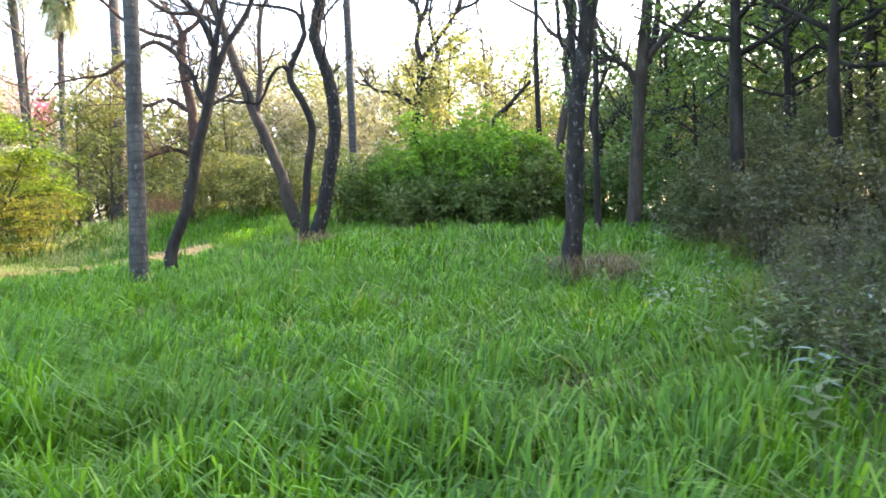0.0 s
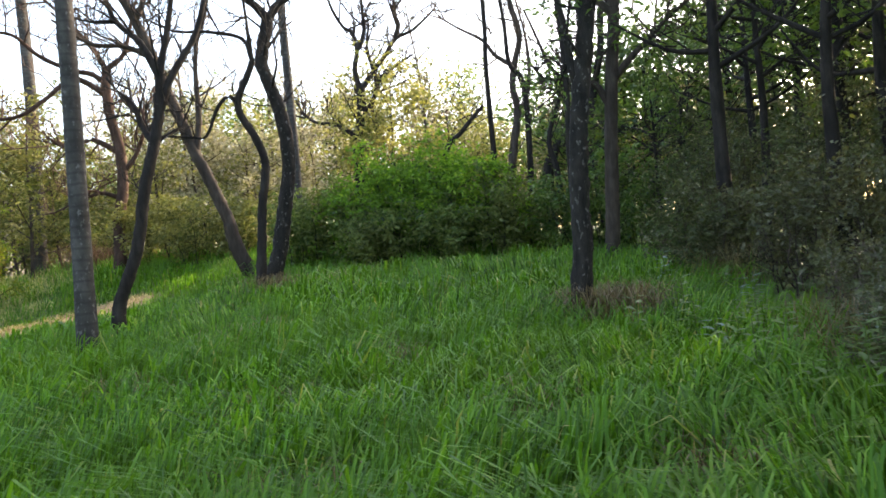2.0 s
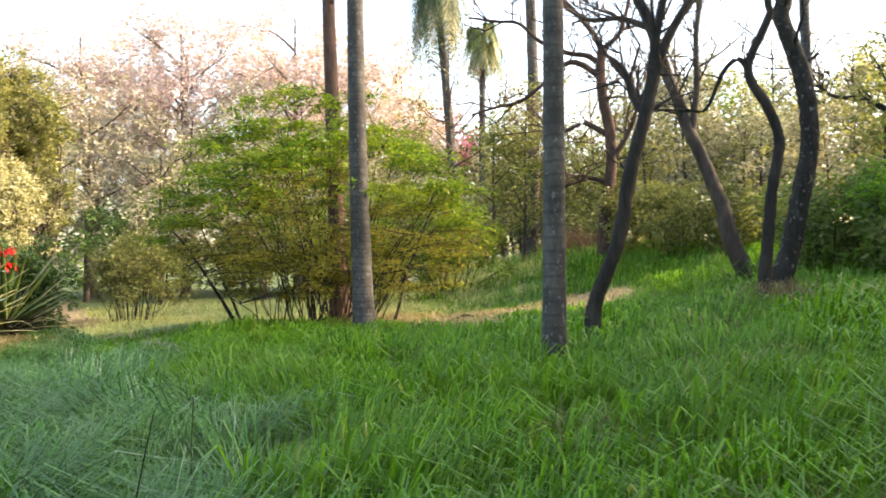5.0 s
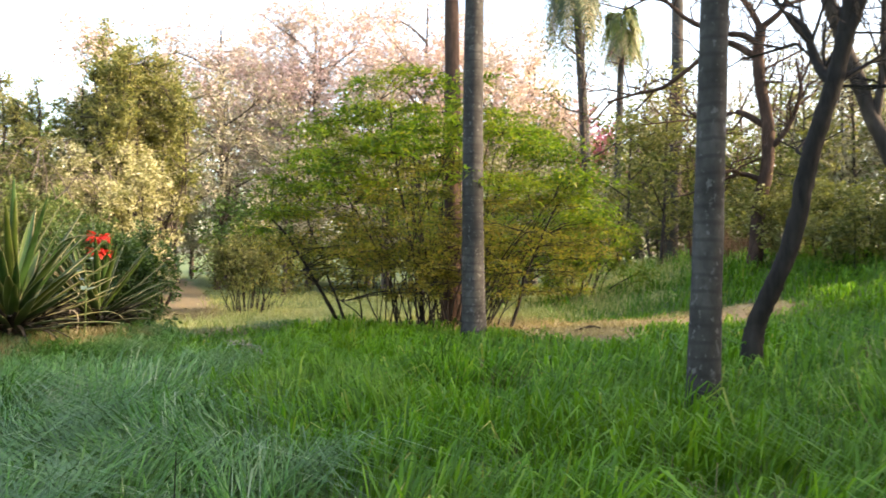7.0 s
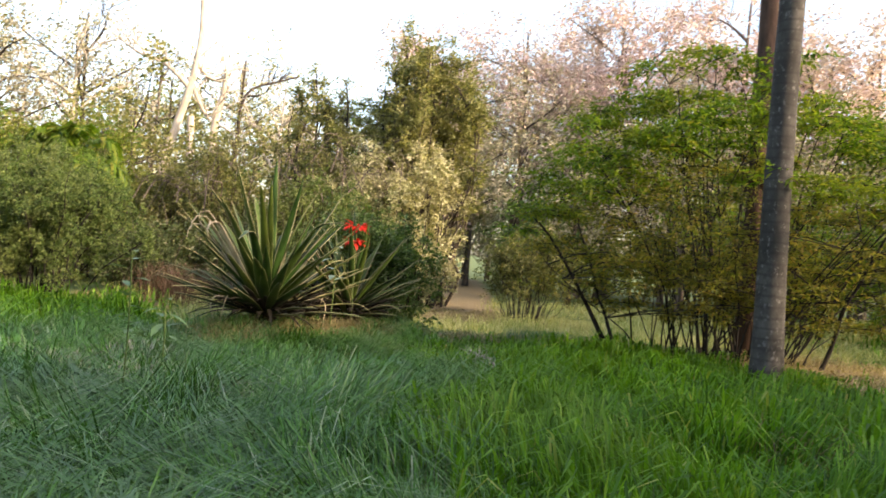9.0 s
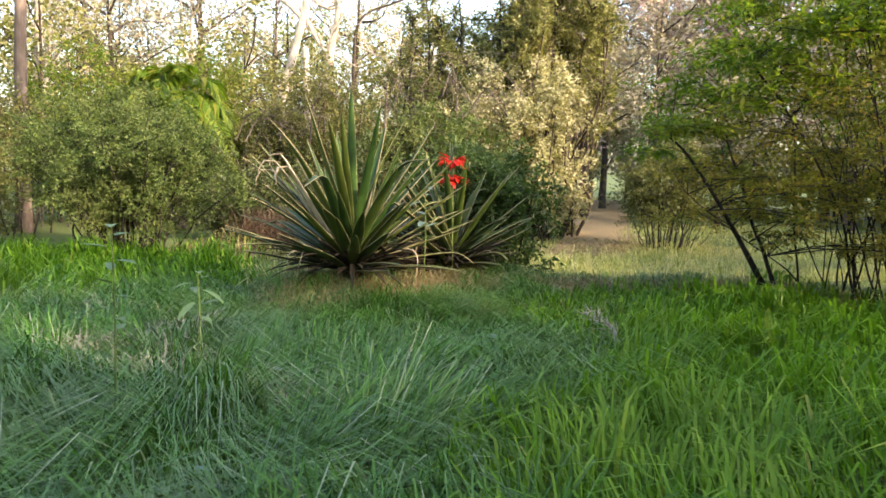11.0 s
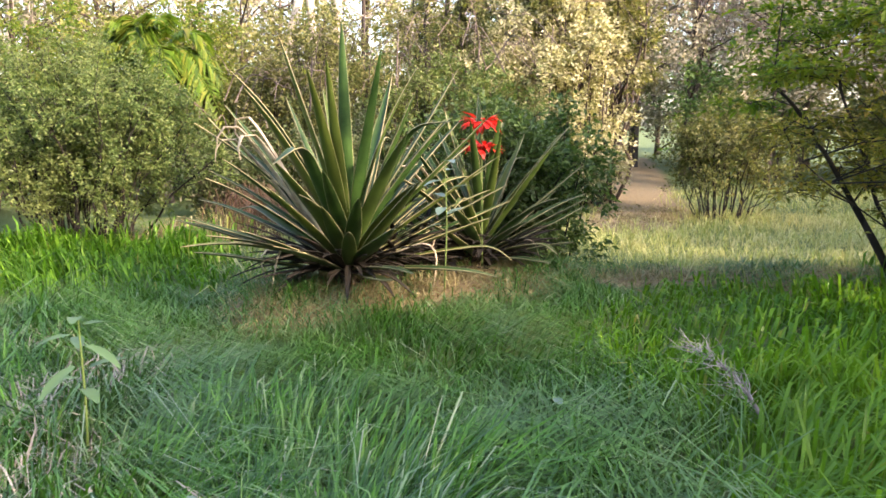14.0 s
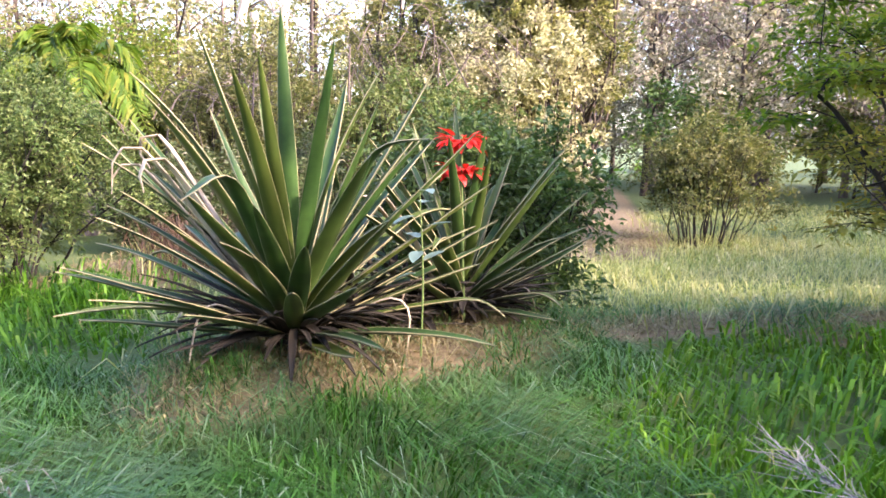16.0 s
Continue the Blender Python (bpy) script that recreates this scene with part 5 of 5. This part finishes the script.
def sword_leaf(base, yaw, pitch, length, width, droop, fold=0.0, bend_at=0.55):
    """A long channelled leaf with pale margins, seven vertices across; fold: how far its tip hangs over."""
    n = 18
    u = np.linspace(0, 1, n)
    d = np.array([math.cos(yaw), math.sin(yaw), 0.0])
    s = np.array([-math.sin(yaw), math.cos(yaw), 0.0])
    ang = pitch - droop * u ** 1.5 - fold * smooth(bend_at, min(1.0, bend_at + 0.28), u)
    step = length / (n - 1)
    hor = np.concatenate([[0], np.cumsum(np.cos(ang[1:]) * step)])
    ver = np.concatenate([[0], np.cumsum(np.sin(ang[1:]) * step)])
    C = np.array(base) + hor[:, None] * d + ver[:, None] * np.array([0, 0, 1])
    T = np.gradient(C, axis=0)
    T /= np.linalg.norm(T, axis=1)[:, None]
    N = np.cross(T, s)
    w = width * (0.62 + 0.38 * smooth(0, 0.45, u)) * (1 - u ** 2.2) ** 0.75 + 0.004
    across = np.array([-1, -0.92, -0.45, 0, 0.45, 0.92, 1])
    cup = 0.34 * across ** 2
    V = C[:, None, :] + 0.5 * w[:, None, None] * (across[None, :, None] * s + cup[None, :, None] * N[:, None, :])
    k = 7
    i = np.arange(n - 1)[:, None] * k
    j = np.arange(k - 1)[None, :]
    F = np.stack([i + j, i + j + 1, i + k + j + 1, i + k + j], -1).reshape(-1, 4)
    return V.reshape(-1, 3), F, np.tile(np.abs(across), n), np.repeat(u, k)


def agave_leaf(root, mat, label, *shape):
    V, F, a, u = sword_leaf(*shape)
    ob = part("leaf", V, F, mat, root, label)
    for key, val in (("across", a), ("along", u)):
        at = ob.data.attributes.new(key, "FLOAT", "POINT")
        at.data.foreach_set("value", val.astype(np.float32))
    sol = ob.modifiers.new("thickness", "SOLIDIFY")
    sol.thickness = 0.007
    return ob


def agave(x, y, label, n, length, width, seed, dead, withered, heap=0):
    rng = random.Random(seed)
    z = ground_z(x, y) + 0.05
    root = thing("agave", (x, y, z - 0.05), label, "agave", "agaves with the red flowers")
    V, F = tube([(x, y, z - 0.12), (x, y, z + 0.1), (x, y, z + 0.3)], 0.17, 0.05, 10, 3, 0.1)
    part("heart", V, F, BARK_BROWN, root)
    for i in range(n):
        u = i / n
        pitch = 0.16 + math.asin(min(0.995, u ** 0.85)) * 0.81 + rng.uniform(-0.11, 0.11)
        yaw = i * 2.39996 + rng.uniform(-0.3, 0.3)
        L = length * (0.74 + 0.34 * u) * rng.uniform(0.82, 1.1)
        base = (x + 0.2 * math.cos(yaw) * (1 - u), y + 0.2 * math.sin(yaw) * (1 - u), z + 0.04 + 0.24 * u)
        bent = rng.random() < 0.16 and u < 0.8
        agave_leaf(root, AGAVE, "", base, yaw, pitch, L, width * rng.uniform(0.8, 1.18) * (1 - 0.25 * u ** 4), rng.uniform(-0.08, 0.22), rng.uniform(0.5, 1.3) if bent else rng.uniform(-0.08, 0.12), rng.uniform(0.55, 0.75))
    # withered leaves: broad pale ones stand high with a curled tip, narrow ones arch over near the ground
    for k in range(withered):
        yaw = radians((262, 276, 250, 290, 120, 96, 268, 150, 60)[k % 9] + rng.uniform(-5, 5))
        agave_leaf(root, WITHERED, "withered straw-coloured leaf with a curled tip", (x + 0.14 * math.cos(yaw), y + 0.14 * math.sin(yaw), z + 0.12), yaw, radians(rng.uniform(54, 66)), length * rng.uniform(0.92, 1.06), width * rng.uniform(0.75, 0.95), 0.1, rng.uniform(2.2, 3.2), 0.8)
    for k in range(withered // 2 + 1):
        yaw = radians((52, -62, -88, -48, -100)[k % 5]) + rng.uniform(-0.15, 0.15)
        agave_leaf(root, WITHERED, "narrow withered leaf arched over", (x + 0.12 * math.cos(yaw), y + 0.12 * math.sin(yaw), z + 0.05), yaw, radians(rng.uniform(26, 44)), length * rng.uniform(0.5, 0.72), width * 0.2, 0.3, rng.uniform(1.5, 2.2), 0.55)
    # the thatch of old leaves round the foot, its colour darkened for the shade there
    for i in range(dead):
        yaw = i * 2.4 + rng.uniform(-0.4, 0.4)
        agave_leaf(root, THATCH, "dead leaf of the old thatch, coloured dark for shade", (x + 0.2 * math.cos(yaw), y + 0.2 * math.sin(yaw), z + 0.05 + 0.1 * rng.random()), yaw, radians(rng.uniform(2, 38)), length * rng.uniform(0.26, 0.52), width * rng.uniform(0.25, 0.6), rng.uniform(0.2, 0.7))
    # more of them, in the same shade-dark colour, lie heaped between the two rosettes
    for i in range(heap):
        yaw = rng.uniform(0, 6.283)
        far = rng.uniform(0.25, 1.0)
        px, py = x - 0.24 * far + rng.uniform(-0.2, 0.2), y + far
        agave_leaf(root, THATCH, "dead leaf of the old thatch, coloured dark for shade", (px, py, ground_z(px, py) + 0.02 + 0.22 * rng.random()), yaw, radians(rng.uniform(0, 55)), length * rng.uniform(0.16, 0.36), width * rng.uniform(0.3, 0.65), rng.uniform(0.2, 0.7))
    return root


agave(-12.68, 9.08, "large agave rosette of long green leaves with pale margins", 82, 1.62, 0.15, 3, 120, 4, 90)
agave(-13.0, 10.42, "smaller agave rosette with narrower upright leaves", 44, 1.22, 0.125, 5, 80, 2)


# ---- red flowers standing in the smaller agave ----
def plain(name, colour, rough=0.5, vary=0.25, through_light=0.0):
    r, g, b = colour
    return foliage(name, [(0.0, (r * (1 - vary), g * (1 - vary), b * (1 - vary))), (1.0, (min(1, r * (1 + vary)), min(1, g * (1 + vary)), min(1, b * (1 + vary))))], 0.2, through_light, rough)


RED = plain("scarlet_petals", (0.62, 0.03, 0.02), 0.45, 0.25, 0.25)
STALK = plain("green_stalk", (0.10, 0.15, 0.04), 0.5)
SILVER = plain("silvery_leaves", (0.13, 0.20, 0.17), 0.45, 0.2, 0.2)


def petal(base, yaw, pitch, length, width, droop):
    u = np.linspace(0, 1, 6)
    d = np.array([math.cos(yaw), math.sin(yaw), 0.0])
    s = np.array([-math.sin(yaw), math.cos(yaw), 0.0])
    ang = pitch - droop * u
    hor = np.cumsum(np.cos(ang)) * length / 6
    ver = np.cumsum(np.sin(ang)) * length / 6
    C = np.array(base) + hor[:, None] * d + ver[:, None] * np.array([0, 0, 1])
    w = width * np.sin(np.pi * np.clip(0.12 + 0.86 * u, 0, 1)) ** 0.8
    V = np.stack([C - s * w[:, None] / 2, C - np.array([0, 0, 1]) * w[:, None] * 0.12, C + s * w[:, None] / 2], 1).reshape(-1, 3)
    i = np.arange(5)[:, None] * 3
    j = np.arange(2)[None, :]
    return V, np.stack([i + j, i + j + 1, i + 4 + j, i + 3 + j], -1).reshape(-1, 4)


def red_flower(x, y, z, tiers, label):
    rng = random.Random(int(z * 100))
    root = thing("flower", (x, y, ground_z(x, y)), label, "flower")
    V, F = tube([(x + 0.05, y, ground_z(x, y) - 0.02), (x + 0.02, y, z * 0.6), (x, y, z + 0.02)], 0.014, 0.008, 6, 5)
    part("stalk", V, F, STALK, root)
    for h, n, L in tiers:
        for k in range(n):
            yaw = k * 2.39996 + rng.uniform(-0.2, 0.2)
            fx, fy = x + 0.05 * math.cos(yaw), y + 0.05 * math.sin(yaw)
            bloom = part("bloom", *tube([(x, y, h - 0.03), (x + 0.03 * math.cos(yaw), y + 0.03 * math.sin(yaw), h), (fx, fy, h + 0.01)], 0.008, 0.014, 6, 2), RED, root)
            for q in range(5):
                a = yaw + (q - 2) * 0.33
                V, F = petal((fx, fy, h + rng.uniform(-0.02, 0.03)), a, rng.uniform(0.0, 0.9), L * rng.uniform(0.8, 1.1), 0.042, rng.uniform(0.6, 1.5))
                p = part("petal", V, F, RED, root, "", False)
                p.parent = bloom
                p.matrix_parent_inverse = Matrix.Identity(4)
    return root


red_flower(-12.84, 10.34, 1.7, [(1.66, 13, 0.175), (1.44, 12, 0.165)], "scarlet flower head in two tiers on a tall stalk")

# silvery leaves among the agave
def broad_weed(x, y, z, n, L, W, mat, label, name="weed", rise=0.3):
    g = ground_z(x, y)
    rng = random.Random(int(abs(x * 100)))
    root = thing(name, (x, y, g), label, "plant")
    V, F = tube([(x, y, g - 0.02), (x + 0.02, y + 0.01, (g + z) / 2), (x, y, z)], 0.008, 0.004, 5, 4)
    part("stalk", V, F, STALK, root)
    for k in range(n):
        yaw = k * 2.39996
        h = z - (z - g) * 0.55 * k / max(n, 1)
        V, F = petal((x, y, h), yaw, rise + rng.uniform(-0.2, 0.3), L * rng.uniform(0.8, 1.15), W, rng.uniform(0.3, 0.9))
        part("leaf", V, F, mat, root)
    return root


broad_weed(-12.05, 9.72, 1.36, 8, 0.2, 0.085, SILVER, "silvery broad-leaved plant growing through the agave")
PALE_WEED = plain("pale_weed_leaf", (0.10, 0.18, 0.075), 0.5, 0.2, 0.25)
broad_weed(-9.9, 7.26, 0.8, 10, 0.26, 0.06, PALE_WEED, "pale broad-leaved weed in the fine grass", rise=0.12)
broad_weed(-8.6, 6.75, 1.25, 10, 0.16, 0.06, PALE_WEED, "tall thin weed with small leaves")
WEEDS = [(2.0, 6.9), (2.3, 6.4), (1.75, 5.8), (2.5, 5.2), (1.9, 4.6), (2.6, 7.6), (3.0, 8.2), (2.2, 8.0), (2.7, 6.0), (2.2, 5.3), (3.3, 9.4), (3.5, 10.6), (2.9, 10.2), (2.4, 4.2), (1.6, 7.6), (0.9, 16.6), (2.2, 15.6), (-1.0, 17.0), (2.0, 4.0), (2.3, 4.9), (1.8, 5.2), (2.5, 5.6), (2.1, 6.0), (2.8, 4.3), (2.9, 5.2), (1.7, 3.4), (2.2, 3.4), (2.6, 3.6), (1.9, 6.5), (2.4, 7.0), (2.95, 6.3), (2.0, 7.3)]
for i, (x, y) in enumerate(WEEDS):
    z = ground_z(x, y) + 0.38 + 0.25 * ((i * 7) % 5) / 5
    tagged(broad_weed(x, y, z, 14, 0.14, 0.042, SILVER if i % 6 == 0 else LEAF_DARK, "leafy weed at the shaded edge of the grass"), "", "", "weeds at the shaded edge")


RUST = foliage("rusty_dead_leaves", [(0.0, (0.08, 0.045, 0.028)), (1.0, (0.19, 0.115, 0.075))], 0.3, 0.2, 0.7)


# ---- dry tufts, sticks and litter ----
BROWN_TUFT = foliage("brown_grass", [(0.0, (0.085, 0.06, 0.028)), (0.6, (0.17, 0.125, 0.06)), (1.0, (0.28, 0.22, 0.12))], 0.4, 0.3, 0.6)


def dry_tuft(x, y, n, h, spread, label, mat=None):
    X, Y = x + RNG.normal(size=n) * spread, y + RNG.normal(size=n) * spread
    V, F = blades(X, Y, soil(X, Y), h, 0.007, 1.1)
    return tagged(new("dry_tuft", mesh_from("dry_tuft", V, F, mat or GRASS_DRY)), label, "grass", "dry tufts", "stuff")


dry_tuft(1.95, 9.05, 1100, 0.48, 0.22, "brown dry grass tuft at the foot of the trunk", BROWN_TUFT)
dry_tuft(1.55, 9.3, 420, 0.44, 0.13, "brown dry grass tuft at the foot of the trunk", BROWN_TUFT)
dry_tuft(-2.2, 10.2, 260, 0.32, 0.3, "thin patch of dry stalks in the green grass")
dry_tuft(-2.4, 14.4, 520, 0.46, 0.28, "dry stalks round the foot of two trunks", BROWN_TUFT)
for x, y, n in ((0.3, 6.2, 240), (-0.6, 8.4, 200), (-1.6, 6.9, 160), (-2.9, 8.0, 160), (0.9, 4.6, 160), (-1.2, 4.9, 140), (-3.0, 12.4, 180), (-6.0, 10.6, 140), (0.6, 11.6, 160)):
    dry_tuft(x, y, n, 0.3, 0.22, "brown dry stalks among the green grass", BROWN_TUFT)
dry_tuft(-1.3, 14.4, 220, 0.4, 0.25, "dry stalks in the green grass")
dry_tuft(4.1, 11.2, 420, 0.6, 0.25, "brown dry grass at the edge of the wood")
dry_tuft(3.1, 6.6, 380, 0.5, 0.35, "brown dry stalks in the undergrowth", BROWN_TUFT)
dry_tuft(3.0, 5.0, 320, 0.45, 0.35, "brown dry stalks in the undergrowth", BROWN_TUFT)
GREY_STRAW = plain("grey_straw", (0.30, 0.27, 0.22), 0.7, 0.35)


def fallen_branch(a, b, label):
    """A dead branch lying in the grass, with its dry twigs fanned out along it."""
    (ax, ay), (bx, by) = a, b
    z0, z1 = float(grass_top(ax, ay)) - 0.04, float(grass_top(bx, by)) + 0.0
    root = thing("fallen_branch", on_ground(bx, by), label, "branch")
    P = np.array([(bx, by, z1 - 0.08), (bx * 0.6 + ax * 0.4, by * 0.6 + ay * 0.4 + 0.03, (z0 + z1) / 2), (ax, ay, z0)])
    part("stem", *tube(list(P), 0.013, 0.005, 6, 4, 0.08), BARK_GREY, root)
    C = smooth_path(list(P), 10)
    n = 90
    at = C[RNG.integers(1, len(C) - 1, n)]
    d = (P[2] - P[0]) / np.linalg.norm(P[2] - P[0])
    e = at + d * RNG.uniform(0.08, 0.3, n)[:, None] + RNG.normal(size=(n, 3)) * np.array([0.09, 0.09, 0.045])
    m = (at + e) / 2 + RNG.normal(size=(n, 3)) * 0.02
    stuff(part("twig_mass", *rods(at, m, e, 0.0035, 0.0015), GREY_STRAW, root))
    return root


fallen_branch((-10.1, 10.65), (-9.07, 10.3), "grey dead branch with dry twigs lying in the grass")
dry_tuft(-17.6, 8.9, 500, 0.8, 0.3, "reddish brown heap of dead fronds", RUST)
dry_tuft(-8.8, 25.8, 900, 0.9, 0.6, "reddish brown heap of dead brush", RUST)


def stick(pts, r, label):
    V, F = tube(pts, r, r * 0.5, 6, 5, 0.08)
    ob = new("stick", mesh_from("stick", V, F, BARK_DARK))
    return tagged(ob, label, "stick", "fallen sticks")


g = ground_z(-7.45, 15.0)
stick([(-7.58, 14.9, g + 0.02), (-7.47, 14.98, g + 0.07), (-7.38, 15.08, g + 0.1), (-7.25, 15.12, g + 0.08)], 0.026, "dark crooked fallen branch beside the track")
g = ground_z(-4.5, 5.7)
stick([(-4.55, 5.69, g), (-4.3, 5.55, g + 0.35), (-3.97, 5.36, g + 0.75)], 0.004, "thin dry stalk leaning in the grass")
g = ground_z(-4.6, 6.3)
stick([(-4.75, 6.3, g), (-4.72, 6.28, g + 0.3), (-4.66, 6.25, g + 0.62)], 0.004, "thin dry stalk standing in the grass")


def litter(n, x0, x1, y0, y1, keep, size, mat, name, label):
    X, Y = field(n, x0, x1, y0, y1, keep)
    C = np.stack([X, Y, soil(X, Y) + 0.012], -1)
    V, F = leaves(C, size, size * 0.5, None, 0.75)
    tagged(new(name, mesh_from(name, V, F, mat, False)), label, "litter", "", "stuff")


litter(160, -22, -5, 7, 27, lambda x, y: track(x, y), 0.07, GRASS_DRY, "leaf_litter", "dry fallen leaves strewn on bare ground")
litter(120, 2.2, 9, 3, 18, lambda x, y: smooth(2.4, 3.6, x - 0.28 * (y - 4.0)), 0.09, BARK_BROWN, "leaf_litter", "brown leaf litter under the wood")

# small palm and dead-skirted palm behind the thicket
for x, y, h, n, L, hang, label in ((-23.2, 7.5, 2.9, 26, 2.3, 6, "low palm with arching feather fronds"), (-37.3, 27.5, 5.2, 10, 1.8, 16, "palm with a skirt of dead hanging fronds"), (-26.5, 10.2, 2.6, 12, 1.8, 0, "low palm among the thicket")):
    z = ground_z(x, y)
    palm((x, y, z), label, [(x, y, z - 0.1), (x + 0.05, y, z + h * 0.5), (x, y, z + h)], 0.16, 0.12, n, L, hang, "palms among the thicket", LEAF_YELLOW if h < 3 else FROND, 0.7 if h < 3 else 1.0)

for x, y, h, r, m, label in ((-22.4, 4.4, 7.5, 0.15, BARK_GREY, "grey bare trunk above the shrubs"), (-28.4, 4.0, 8.0, 0.14, BARK_PALE, "pale bare trunk behind the shrubs")):
    z = ground_z(x, y)
    tree("tree", (x, y, z), label, m, [[(x, y, z - 0.1), (x + 0.05, y + 0.05, z + h * 0.5), (x - 0.05, y + 0.12, z + h)]], [], r, 0.05, (4, 1.2), None, 0.6)

# pale dead grass lying in the fine grass
for x, y, n in ((-10.6, 6.6, 260), (-9.7, 7.0, 160), (-12.0, 6.4, 220), (-11.0, 7.2, 120), (-9.0, 7.6, 90)):
    X, Y = x + RNG.normal(size=n) * 0.24, y + RNG.normal(size=n) * 0.24
    V, F = blades(X, Y, soil(X, Y) + 0.12, 0.13, 0.008, 2.4)
    tagged(new("dry_tuft", mesh_from("dry_tuft", V, F, GREY_STRAW)), "silvery dead grass lying in the fine grass", "grass", "dry tufts", "stuff")

# small pale fallen petals and leaves on the grass
for i, (x, y) in enumerate([(-9.56, 9.45), (-9.06, 7.67), (-7.4, 7.1), (-8.2, 8.3), (-10.2, 8.7)]):
    z = float(grass_top(x, y)) - 0.03
    V, F = petal((x, y, z), 0.7 * i, 0.1, 0.08, 0.05, 0.6)
    tagged(new("fallen_leaf", mesh_from("fallen_leaf", V, F, SILVER)), "pale fallen leaf caught on the grass", "leaf", "fallen leaves")
